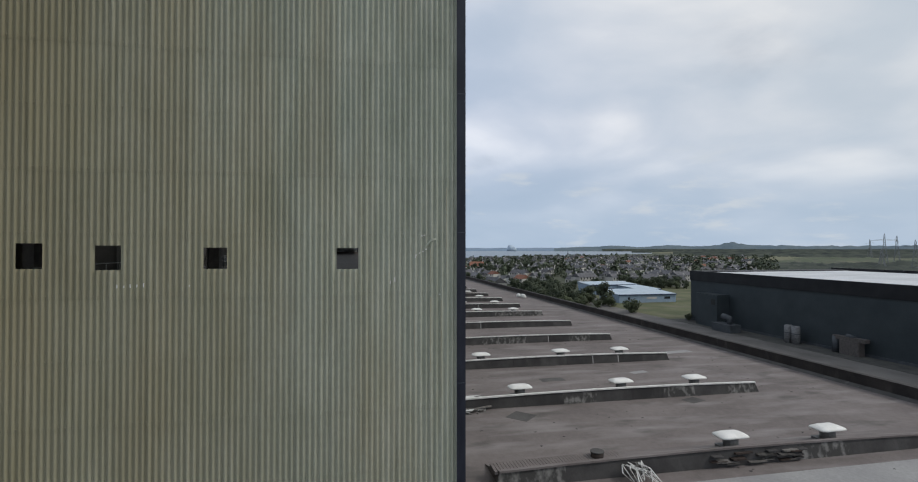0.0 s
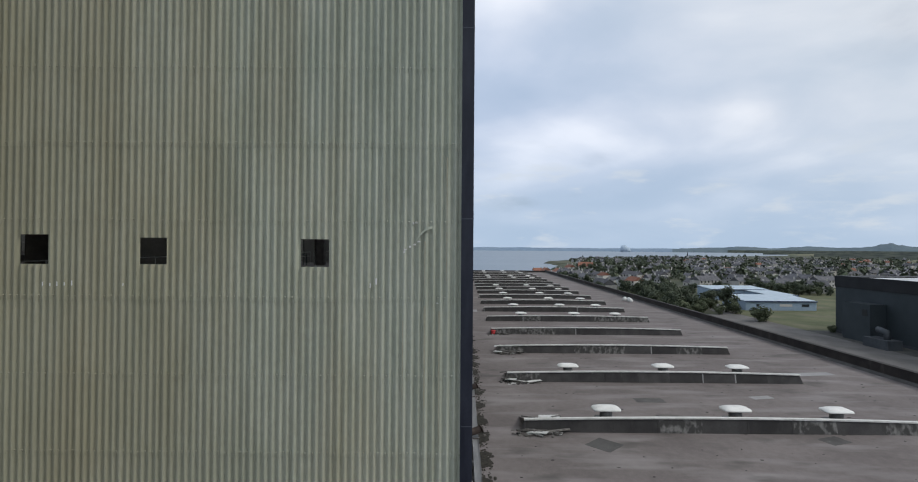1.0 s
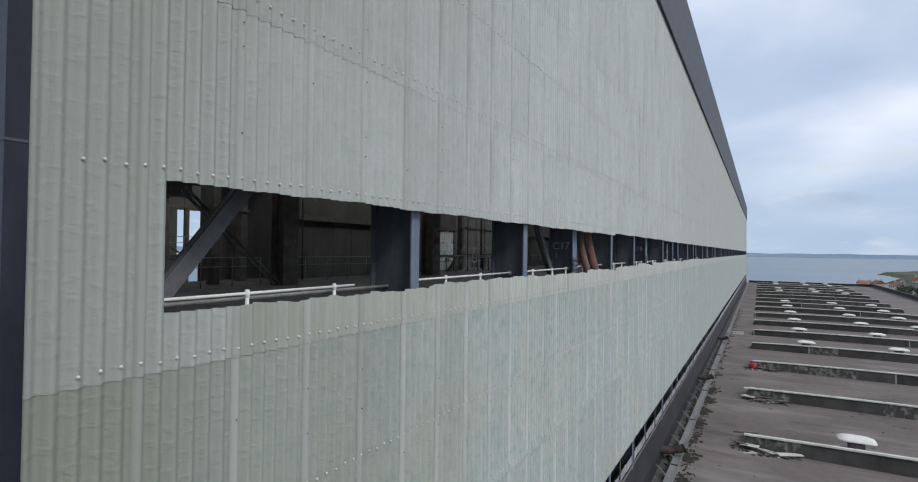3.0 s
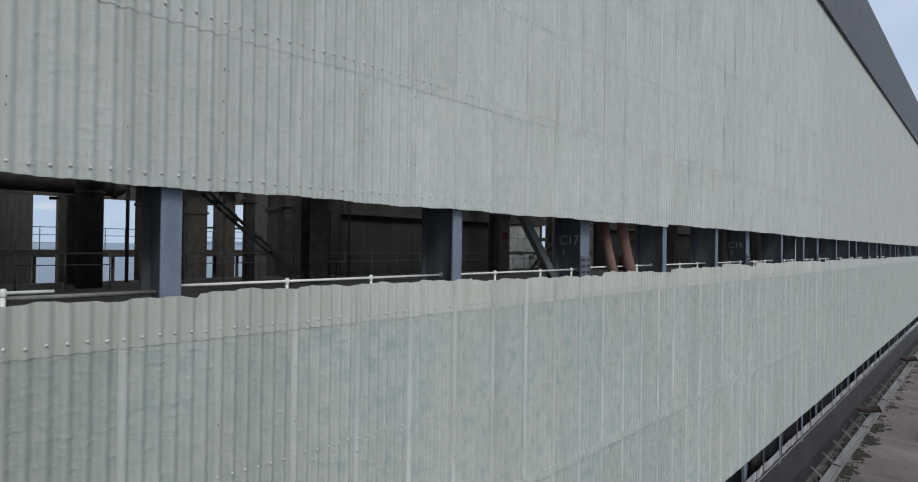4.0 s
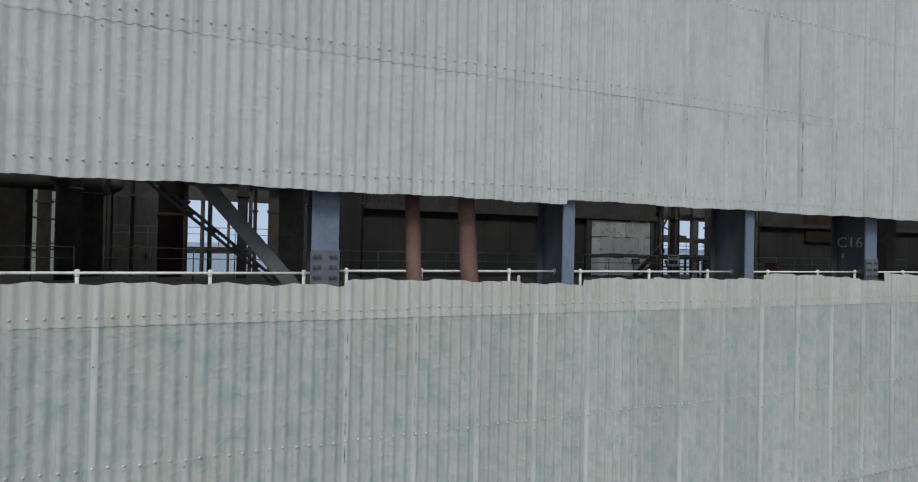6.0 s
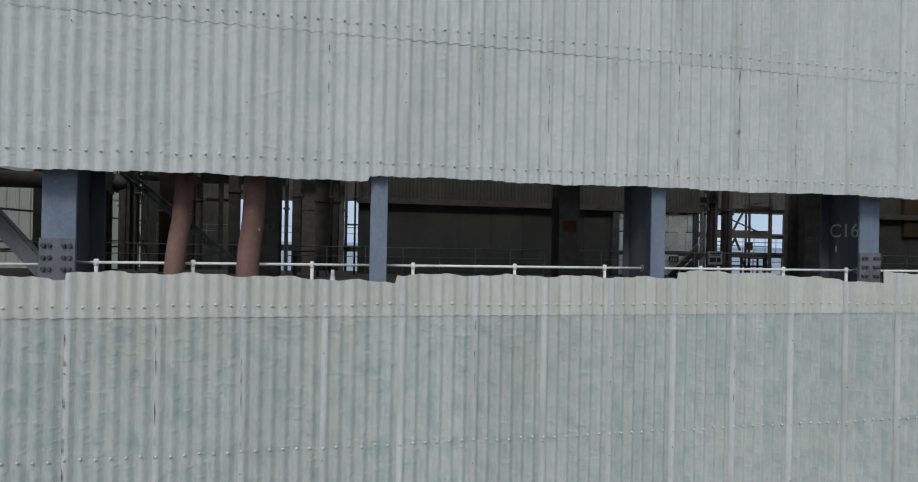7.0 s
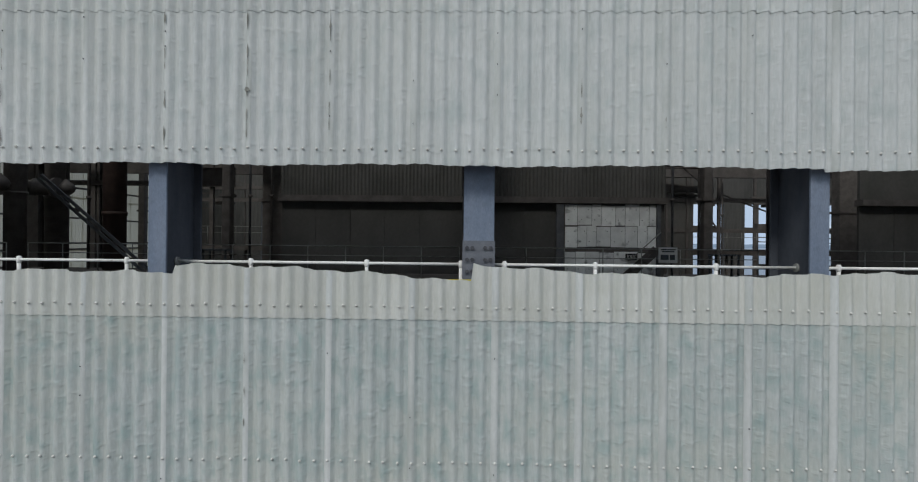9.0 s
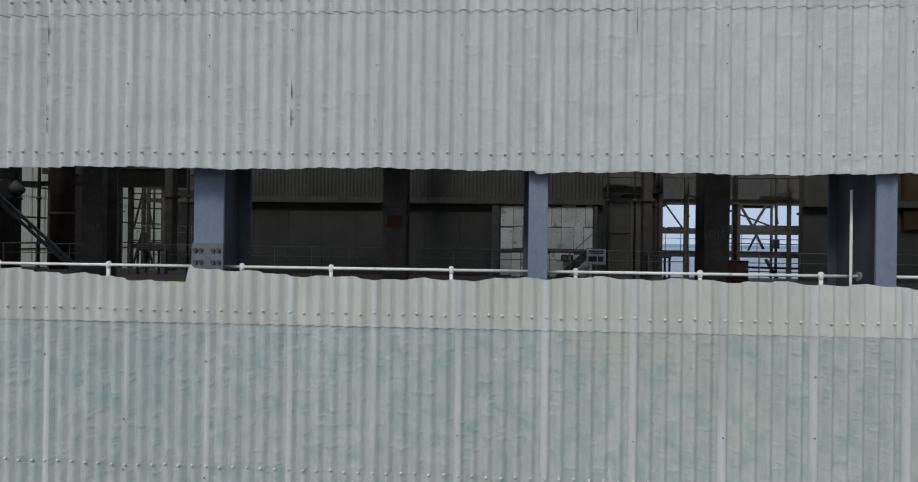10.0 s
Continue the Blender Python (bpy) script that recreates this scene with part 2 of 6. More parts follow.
M_BLOCK = material("white_lagging_block", (0.76, 0.76, 0.74), (0.90, 0.90, 0.88), scale=3, rough=0.75, bump=0.4, fine=14, vary=0.12,
                   stain=((0.10, 0.10, 0.095), 0.7, 3.2, (1, 1, 1), 0.60, 0.72))
M_ORANGE = material("ochre_panel", (0.060, 0.040, 0.020), (0.085, 0.056, 0.029), scale=1.5, rough=0.7)
M_PAINTMARK = material("faded_white_lettering", (0.26, 0.26, 0.255), (0.40, 0.40, 0.39), scale=9, rough=0.8, bump=0.0)
# darker copy of the lettering colour for the inner row of columns
M_PAINTMARK_DIM = material("dim_white_lettering", (0.14, 0.14, 0.135), (0.21, 0.21, 0.20), scale=9, rough=0.8, bump=0.0)
M_REDMARK = material("faded_red_mark", (0.085, 0.028, 0.024), (0.12, 0.042, 0.035), scale=6, rough=0.8)
M_SIGN = material("white_sign_board", (0.62, 0.62, 0.60), (0.74, 0.74, 0.72), scale=5, rough=0.5)
M_BLACKBAR = material("black_print", (0.02, 0.02, 0.02), (0.04, 0.04, 0.04), scale=5, rough=0.6)
M_YELLOW = material("yellow_paint", (0.45, 0.38, 0.04), (0.60, 0.52, 0.08), scale=6, rough=0.6)
M_FELT = material("grey_roof_felt", (0.131, 0.113, 0.108), (0.181, 0.158, 0.151), scale=0.22, rough=0.95, bump=0.3, fine=18, contrast=(0.3, 0.7),
                  streak=((0.265, 0.243, 0.238), 0.7, 0.5, (1.6, 0.35, 1), 0.50, 0.72), stain=((0.085, 0.078, 0.072), 0.75, 0.45, (1.4, 0.6, 1), 0.58, 0.72))
M_FELT_LIGHT = material("pale_roof_membrane", (0.25, 0.245, 0.245), (0.30, 0.295, 0.29), scale=0.3, rough=0.9, bump=0.1)
M_FELT_DARK = material("dark_felt_patch", (0.07, 0.067, 0.065), (0.10, 0.096, 0.092), scale=1.0, rough=0.95, stain=((0.3, 0.29, 0.28), 0.5, 1.8, (1, 1, 1), 0.62, 0.72))
M_KERB = material("bitumen_kerb_face", (0.038, 0.036, 0.036), (0.062, 0.059, 0.058), scale=1.0, rough=0.8, vary=0.3,
                  streak=((0.15, 0.146, 0.14), 0.35, 1.4, (1, 1, 0.35), 0.62, 0.78))
M_KERB_PALE = material("flaking_kerb_face", (0.055, 0.053, 0.051), (0.20, 0.195, 0.186), scale=2.4, stretch=(1, 1.2, 0.9), rough=0.9, contrast=(0.46, 0.66))
M_COPING = material("pale_coping", (0.56, 0.55, 0.52), (0.72, 0.71, 0.68), scale=1.5, rough=0.7)
M_DOME = material("white_ventilator_cap", (0.66, 0.65, 0.62), (0.78, 0.77, 0.74), scale=1.5, rough=0.5, bump=0.05, stain=((0.40, 0.40, 0.37), 0.5, 1.5, (1, 1, 1), 0.6, 0.8))
M_DOME_NECK = material("grey_ventilator_neck", (0.11, 0.11, 0.11), (0.17, 0.17, 0.165), scale=3, rough=0.7)
M_PARAPET = material("dark_brown_parapet", (0.024, 0.021, 0.021), (0.042, 0.036, 0.034), scale=0.8, rough=0.75, streak=((0.09, 0.08, 0.075), 0.5, 1.2, (1, 1, 0.3), 0.6, 0.75))
M_WOOD = material("grey_scrap_timber", (0.075, 0.07, 0.065), (0.16, 0.15, 0.14), scale=4, rough=0.9, vary=0.4)
M_SCRAP_WHITE = material("white_scrap_sheet", (0.50, 0.50, 0.48), (0.66, 0.66, 0.64), scale=2, rough=0.6, vary=0.2)
M_RED = material("red_plastic", (0.40, 0.03, 0.035), (0.50, 0.05, 0.05), scale=6, rough=0.5)
M_GRIME = material("grey_grime", (0.19, 0.195, 0.175), (0.33, 0.33, 0.30), scale=20, rough=0.95)
M_RUSTRUN = material("rust_stained_sheet", (0.30, 0.285, 0.205), (0.38, 0.37, 0.285), scale=3, stretch=(1, 6, 0.5), rough=0.9, bump=0)
M_MOSS = material("dark_moss", (0.020, 0.019, 0.016), (0.05, 0.045, 0.035), scale=5, rough=1.0, bump=0.4)
M_GUTTER = material("grey_gutter_metal", (0.16, 0.16, 0.165), (0.25, 0.25, 0.25), scale=1.2, stretch=(0.4, 2, 2), rough=0.6)
M_FLASHING = material("dark_lead_flashing", (0.024, 0.023, 0.026), (0.040, 0.038, 0.042), scale=0.6, rough=0.6, bump=0.05)
M_SLAT = material("dull_pale_slat", (0.30, 0.30, 0.33), (0.42, 0.42, 0.44), scale=3, rough=0.7, vary=0.2)
M_RUST = material("rusty_duct", (0.028, 0.021, 0.019), (0.056, 0.041, 0.035), scale=2, rough=0.85)
M_MEADOW = material("rough_meadow_grass", (0.070, 0.082, 0.038), (0.120, 0.122, 0.066), scale=0.08, rough=1.0, bump=0, fine=1.2, stain=((0.16, 0.14, 0.10), 0.7, 0.05, (1, 1, 1), 0.55, 0.7))
M_GROUND = material("rough_grass_ground", (0.042, 0.052, 0.031), (0.075, 0.083, 0.050), scale=0.03, rough=1.0, bump=0, fine=1.2,
                    stain=((0.13, 0.12, 0.085), 0.8, 0.012, (1, 1, 1), 0.50, 0.66))
M_SEA = material("grey_blue_sea", (0.10, 0.145, 0.19), (0.135, 0.18, 0.225), scale=0.004, stretch=(1, 0.3, 1), rough=0.35, bump=0.25, fine=0.4, spec=0.5)
M_ASPHALT = material("worn_asphalt", (0.105, 0.098, 0.092), (0.155, 0.147, 0.138), scale=0.15, rough=0.95, bump=0.1)
M_KERBSTRIP = material("dark_verge_gravel", (0.055, 0.055, 0.052), (0.09, 0.088, 0.08), scale=0.4, rough=1.0)
M_WH = material("dark_slate_cladding", (0.033, 0.042, 0.047), (0.045, 0.055, 0.060), scale=0.2, rough=0.55, bump=0.05)
M_WH_BAND = material("black_eaves_band", (0.010, 0.010, 0.012), (0.018, 0.018, 0.02), scale=0.3, rough=0.6)
M_WH_ROOF = material("pale_warehouse_roof", (0.46, 0.47, 0.48), (0.56, 0.57, 0.58), scale=0.1, rough=0.7, bump=0.05)
M_GREYBOX = material("grey_plant_metal", (0.055, 0.062, 0.070), (0.080, 0.087, 0.094), scale=0.4, rough=0.6, fine=3, bump=0.03)
M_BLUE_CLAD = material("pale_blue_cladding", (0.25, 0.33, 0.42), (0.30, 0.38, 0.47), scale=0.5, rough=0.6)
M_BLUE_ROOF = material("pale_blue_metal_roof", (0.36, 0.44, 0.50), (0.43, 0.50, 0.56), scale=0.3, rough=0.6)
M_BLUE_DARK = material("dark_blue_fascia", (0.04, 0.06, 0.11), (0.06, 0.08, 0.13), scale=0.5, rough=0.6)
M_STONE = material("grey_render_wall", (0.33, 0.32, 0.30), (0.45, 0.44, 0.41), scale=0.3, rough=0.95, vary=0.3)
M_WHITEWALL = material("white_render_wall", (0.48, 0.46, 0.42), (0.58, 0.56, 0.52), scale=0.3, rough=0.9, vary=0.12)
M_SLATE = material("grey_slate_roof", (0.075, 0.076, 0.085), (0.135, 0.132, 0.138), scale=0.6, rough=0.8, vary=0.25)
M_TILE_RED = material("red_tile_roof", (0.19, 0.085, 0.058), (0.26, 0.12, 0.082), scale=0.6, rough=0.85, vary=0.2)
M_WINDOW = material("dark_window_glass", (0.015, 0.018, 0.022), (0.03, 0.035, 0.04), scale=1, rough=0.15, bump=0, spec=0.5)
M_LEAF = material("dark_green_foliage", (0.050, 0.063, 0.042), (0.090, 0.105, 0.066), scale=0.5, rough=0.9, bump=0, vary=0.45, island=True)
M_LEAF_PALE = material("olive_foliage", (0.062, 0.076, 0.042), (0.102, 0.117, 0.068), scale=0.5, rough=0.9, bump=0, vary=0.45, island=True)
M_BARK = material("tree_bark", (0.04, 0.03, 0.022), (0.07, 0.055, 0.04), scale=2, rough=0.95)
# hills, coast and island: the haze of distance is mixed into the base colour
M_HILL = material("haze_tinted_hill", (0.095, 0.135, 0.165), (0.13, 0.165, 0.18), scale=0.004, rough=1.0, bump=0, fine=0.05)
M_HILL_FAR = material("haze_tinted_coast", (0.17, 0.235, 0.31), (0.20, 0.26, 0.33), scale=0.004, rough=1.0, bump=0, fine=0.05)
M_ISLE = material("haze_tinted_island", (0.40, 0.48, 0.565), (0.43, 0.505, 0.585), scale=0.01, rough=1.0, bump=0, fine=0.05)
M_WOODLAND = material("distant_woodland", (0.016, 0.024, 0.021), (0.058, 0.068, 0.050), scale=0.035, rough=1.0, bump=0, fine=0.3)
M_FIELD = material("distant_fields", (0.075, 0.092, 0.055), (0.15, 0.15, 0.095), scale=0.006, rough=1.0, bump=0, fine=0.1, contrast=(0.45, 0.55))
M_CAR_WHITE = material("white_car_paint", (0.62, 0.63, 0.64), (0.68, 0.69, 0.70), scale=1, rough=0.3, bump=0)
M_TYRE = material("black_rubber", (0.015, 0.015, 0.015), (0.03, 0.03, 0.03), scale=5, rough=0.9)
M_PYLON = material("galvanised_lattice", (0.16, 0.17, 0.18), (0.22, 0.23, 0.24), scale=1, rough=0.6)

M_GLASSFIBRE = bpy.data.materials.new("translucent_glassfibre_sheet")
M_GLASSFIBRE.use_nodes = True
M_PANE = bpy.data.materials.new("added_roof_glazing")
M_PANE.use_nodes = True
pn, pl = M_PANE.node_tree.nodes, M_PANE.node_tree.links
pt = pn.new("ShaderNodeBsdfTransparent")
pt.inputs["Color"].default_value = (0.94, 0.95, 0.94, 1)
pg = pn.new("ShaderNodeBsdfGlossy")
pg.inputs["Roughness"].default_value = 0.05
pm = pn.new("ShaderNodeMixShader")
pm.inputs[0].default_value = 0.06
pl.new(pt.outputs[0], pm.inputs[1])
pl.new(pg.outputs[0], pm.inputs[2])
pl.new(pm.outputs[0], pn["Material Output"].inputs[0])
gn, gl = M_GLASSFIBRE.node_tree.nodes, M_GLASSFIBRE.node_tree.links
gt = gn.new("ShaderNodeBsdfTranslucent")
gt.inputs["Color"].default_value = (0.62, 0.60, 0.50, 1)
gm = gn.new("ShaderNodeMixShader")
gm.inputs[0].default_value = 0.72
gn["Principled BSDF"].inputs["Base Color"].default_value = (0.30, 0.285, 0.205, 1)
gn["Principled BSDF"].inputs["Roughness"].default_value = 0.6
gl.new(gn["Principled BSDF"].outputs[0], gm.inputs[1])
gl.new(gt.outputs[0], gm.inputs[2])
gl.new(gm.outputs[0], gn["Material Output"].inputs[0])

# ---- mesh helpers ----
class Build:
    """Collects vertices and faces for one mesh."""

    def __init__(self):
        self.v, self.f, self.s = [], [], []
        self.edge = []           # faces on the lap edge, which get the painted highlight

    def face(self, pts, smooth=False):
        i = len(self.v)
        self.v.extend(pts)
        self.f.append(tuple(range(i, i + len(pts))))
        self.s.append(smooth)

    def box(self, x0, x1, y0, y1, z0, z1, bevel=0.0):
        if bevel > 0:
            self.prism([(x0 + bevel, y0), (x1 - bevel, y0), (x1, y0 + bevel), (x1, y1 - bevel), (x1 - bevel, y1), (x0 + bevel, y1), (x0, y1 - bevel), (x0, y0 + bevel)], z0, z1)
            return self
        self.prism([(x0, y0), (x1, y0), (x1, y1), (x0, y1)], z0, z1)
        return self

    def prism(self, ring, z0, z1):
        n = len(ring)
        i = len(self.v)
        self.v.extend([(x, y, z0) for x, y in ring] + [(x, y, z1) for x, y in ring])
        self.f.append(tuple(i + k for k in reversed(range(n))))
        self.f.append(tuple(i + n + k for k in range(n)))
        self.f.extend((i + k, i + (k + 1) % n, i + n + (k + 1) % n, i + n + k) for k in range(n))
        self.s.extend([False] * (n + 2))
        return self

    def bar(self, p, q, w, h=None, up=(0, 0, 1)):
        """A square bar from p to q."""
        h = h or w
        p, q = Vector(p), Vector(q)
        d = (q - p).normalized()
        u = Vector(up)
        if abs(d.dot(u)) > 0.98:
            u = Vector((1, 0, 0))
        a = d.cross(u).normalized() * (w / 2)
        b = a.cross(d).normalized() * (h / 2)
        i = len(self.v)
        for c in (p, q):
            self.v.extend([tuple(c - a - b), tuple(c + a - b), tuple(c + a + b), tuple(c - a + b)])
        self.f.extend([(i + 3, i + 2, i + 1, i), (i + 4, i + 5, i + 6, i + 7)] + [(i + k, i + (k + 1) % 4, i + 4 + (k + 1) % 4, i + 4 + k) for k in range(4)])
        self.s.extend([False] * 6)
        return self

    def tube(self, pts, r, n=10, caps=True):
        """A round tube along points; r a number or a list."""
        pts = [Vector(p) for p in pts]
        rs = r if isinstance(r, (list, tuple)) else [r] * len(pts)
        i = len(self.v)
        ref = Vector((0, 0, 1))
        for k, p in enumerate(pts):
            d = (pts[min(k + 1, len(pts) - 1)] - pts[max(k - 1, 0)]).normalized()
            if abs(d.dot(ref)) > 0.95:
                ref = Vector((1, 0, 0))
            a = d.cross(ref).normalized()
            b = d.cross(a).normalized()
            ref = a.cross(d)
            for j in range(n):
                t = 2 * math.pi * j / n
                self.v.append(tuple(p + (a * math.cos(t) + b * math.sin(t)) * rs[k]))
        for k in range(len(pts) - 1):
            for j in range(n):
                self.f.append((i + k * n + j, i + k * n + (j + 1) % n, i + (k + 1) * n + (j + 1) % n, i + (k + 1) * n + j))
                self.s.append(True)
        if caps:
            self.f.append(tuple(i + j for j in reversed(range(n))))
            self.f.append(tuple(i + (len(pts) - 1) * n + j for j in range(n)))
            self.s.extend([False, False])
        return self

    def mesh(self, name, mat):
        me = bpy.data.meshes.new(name)
        me.from_pydata(self.v, [], self.f)
        me.polygons.foreach_set("use_smooth", self.s)
        me.materials.append(mat)
        bm = bmesh.new()
        bm.from_mesh(me)
        bmesh.ops.recalc_face_normals(bm, faces=bm.faces)
        bm.to_mesh(me)
        bm.free()
        return me


def part(name, build, mat, parent=None, label=""):
    ob = new(name, build if isinstance(build, bpy.types.Mesh) else build.mesh(name, mat))
    if parent is not None:
        ob.parent = parent
    if label:
        ob["label"] = label
    return ob


def thing(name, label, category, at=(0, 0, 0), group="", kind="", turn=0):
    ob = new(name)
    ob.empty_display_size = 0.2
    ob.matrix_world = pose(*at, 0, 0, turn)
    return tagged(ob, label, category, group, kind)


def solid(name, build, mat, label, category, group="", kind=""):
    return tagged(part(name, build, mat), label, category, group, kind)


def lettering(words, size, mat, parent, m, name="lettering"):
    """Words in the built-in font, as a flat mesh at pose m under parent."""
    c = bpy.data.curves.new("words", "FONT")
    c.body, c.size, c.align_x, c.align_y, c.extrude = words, size, "CENTER", "CENTER", 0.002
    tmp = new("words", c)
    bpy.context.view_layer.update()
    me = bpy.data.meshes.new_from_object(tmp.evaluated_get(bpy.context.evaluated_depsgraph_get()))
    bpy.data.objects.remove(tmp)
    me.materials.clear()
    me.materials.append(mat)
    ob = new(name, me)
    ob.parent = parent
    ob.matrix_basis = m
    return ob


# ---- the hall: corrugated walls ----
P = 0.1462           # pitch of the corrugation
W = 6 * P            # cover of one sheet
AMP = 0.030
LAP0 = 20.122 - 23 * W
HALL_L, HALL_W, TOP = 209.0, 36.0, 21.7
SILL, HEAD = 9.54, 10.65
COLS = [4.76, 8.86, 12.84, 16.32, 19.95, 23.45, 27.06, 30.53] + [34.11 + 10.62 * k + d for k in range(17) for d in (0.0, 3.48, 7.04)]
MAIN = lambda i: i >= 2 and (i - 2) % 3 == 0
rng = random.Random(7)
STEP = [0.24] * len(COLS)                                      # where the cut steps up beside each column
STEP[3], STEP[4], STEP[5] = 0.205, 0.236, -0.075
CUT = {}
for i in range(-1, len(COLS)):
    CUT[i] = {2: (9.55, 0, -0.10), 3: (9.55, 0, -0.02), 4: (9.62, 0, -0.16), 5: (9.655, -0.337, 0.282), 6: (9.60, 0, -0.05)}.get(i, (9.56 + rng.uniform(-0.03, 0.05), 0, -rng.uniform(0.0, 0.12)))


def sill_z(x):
    """Height of the ragged cut along the top of the lower sheets."""
    i = -1
    for k, c in enumerate(COLS):
        if x > c + STEP[k]:
            i = k
    a, d, e = CUT[i]
    x0 = COLS[i] + STEP[i] if i >= 0 else 1.0
    x1 = COLS[i + 1] + STEP[i + 1] if i + 1 < len(COLS) else x0 + 3.57
    s = (x - x0) / (x1 - x0)
    return a - (0.05 if i == 1 else 0.02 if i < 1 else 0.0) + d * s + e * s * s + 0.012 * math.sin(x * 7.1) + 0.008 * math.sin(x * 17.3)


def head_z(x):
    return (10.635 if x < 16.2 else 10.69 if x < 27.0 else 10.66) + 0.010 * math.sin(x * 2.3) + 0.006 * math.sin(x * 9.7)


def sheet(b, u0, u1, z0, z1, seg=6, low=None, high=None, holes=(), lean=0.006, thick=0.006, lap=True, flare=0.0):
    """One corrugated sheet in the plane u, z; it bulges towards -y. low, high: edges that follow a cut; holes: (u0, u1, z0, z1)."""
    a0, a1 = (u0 - 0.30 * P, u1 + 0.2 * P) if lap else (u0, u1)
    us = [a0 + (a1 - a0) * k / round((a1 - a0) / P * seg) for k in range(round((a1 - a0) / P * seg) + 1)]
    zs = sorted({z0, z1} | {z for h in holes for z in h[2:]} | ({z0 + 0.05, z0 + 0.22} if flare else set()))

    def at(u, z, back):
        out = AMP * math.cos(2 * math.pi * (u - LAP0) / P) + lean * (1 - (z - z0) / max(z1 - z0, 0.1)) + flare * max(0.0, 1 - (z - z0) / 0.22)
        if lap and u < u0 + 0.30 * P:
            out = AMP * min(1.0, 1.5 * math.cos(2 * math.pi * (u - u0) / P) + 0.2) + 0.004 + lean * (1 - (z - z0) / max(z1 - z0, 0.1))
        if z == z0 and low:
            z = low(u)
        elif z == z1 and high:
            z = high(u)
        return (u, -out + (thick if back else 0), z)

    for back in ((False, True) if thick else (False,)):
        base = len(b.v)
        b.v.extend(at(u, z, back) for z in zs for u in us)
        n = len(us)
        for r in range(len(zs) - 1):
            for k in range(n - 1):
                um, zm = (us[k] + us[k + 1]) / 2, (zs[r] + zs[r + 1]) / 2
                if any(h[0] < um < h[1] and h[2] < zm < h[3] for h in holes):
                    continue
                q = (base + r * n + k, base + r * n + k + 1, base + (r + 1) * n + k + 1, base + (r + 1) * n + k)
                if lap and not back and u0 - 0.28 * P < um < u0 + 0.12 * P:
                    b.edge.append(len(b.f))
                b.f.append(q[::-1] if back else q)
                b.s.append(True)
    if thick:
        for z in (z0, z1):
            for k in range(len(us) - 1):
                b.face([at(us[k], z, False), at(us[k + 1], z, False), at(us[k + 1], z, True), at(us[k], z, True)])
    return b


def raw_mesh(b, name, mat, edge_mat=None):
    me = bpy.data.meshes.new(name)
    me.from_pydata(b.v, [], b.f)
    me.polygons.foreach_set("use_smooth", b.s)
    me.materials.append(mat)
    if edge_mat is not None:
        me.materials.append(edge_mat)
        for i in b.edge:
            me.polygons[i].material_index = 1
    return me


wall_south = thing("wall_south", "tall grey-green corrugated cement sheet wall with a ragged open strip", "wall", kind="structure")
wall_west = thing("wall_west", "olive stained corrugated cement sheet end wall with square holes", "wall", kind="structure")
NEAR = 38                       # sheets along the south wall that are pieces of their own
ROWS_S = [(2.85, 5.81), (5.81, 9.06), (12.31, 15.56), (15.56, 18.81), (18.81, 22.0)]
for z0, z1 in ROWS_S:
    b = sheet(Build(), LAP0, LAP0 + W, z0, z1 + 0.14, flare=0.03 if z0 == 5.81 else 0.0)
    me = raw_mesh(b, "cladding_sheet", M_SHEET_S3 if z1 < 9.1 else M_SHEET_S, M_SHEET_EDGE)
    first = raw_mesh(sheet(Build(), 0.0, LAP0 + W, z0, z1 + 0.14, lap=False, flare=0.03 if z0 == 5.81 else 0.0), "cladding_sheet", M_SHEET_S3 if z1 < 9.1 else M_SHEET_S, M_SHEET_EDGE)
    for k in range(NEAR):
        ob = part("cladding_sheet", me if k else first, None, wall_south)
        ob.location = (k * W, rng.uniform(-0.002, 0.002), 0)
for k in range(NEAR):           # the strip course, cut through for the opening
    u0 = LAP0 + k * W
    if u0 + W < 1.0:
        part("cladding_sheet", raw_mesh(sheet(Build(), max(u0, 0.0), u0 + W, 9.06, 12.45, lap=u0 > 0), "cladding_sheet", M_SHEET_S, M_SHEET_EDGE), None, wall_south)
    elif u0 < 1.0:
        b = sheet(Build(), u0, u0 + W, 9.06, 12.45, seg=12, holes=((1.02, u0 + 2 * W, 9.535, 10.63),))
        part("cladding_sheet", raw_mesh(b, "cladding_sheet", M_SHEET_S, M_SHEET_EDGE), None, wall_south, "corrugated sheet with a square-cut corner of the opening")
    else:
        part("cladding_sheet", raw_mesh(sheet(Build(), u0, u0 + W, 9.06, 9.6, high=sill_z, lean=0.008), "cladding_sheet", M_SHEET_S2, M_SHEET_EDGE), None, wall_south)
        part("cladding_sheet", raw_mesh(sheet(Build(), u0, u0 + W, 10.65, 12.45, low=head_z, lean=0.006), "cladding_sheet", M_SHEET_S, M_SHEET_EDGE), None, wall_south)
b, lower = Build(), Build()
for k in range(NEAR, int((HALL_L - LAP0) / W)):
    u0 = LAP0 + k * W
    for z0, z1 in ROWS_S:
        sheet(lower if z1 < 9.1 else b, u0, u0 + W, z0, z1 + 0.1, seg=4, thick=0)
    sheet(b, u0, u0 + W, 9.06, 9.6, seg=4, high=sill_z, thick=0)
    sheet(b, u0, u0 + W, 10.65, 12.45, seg=4, low=head_z, thick=0)
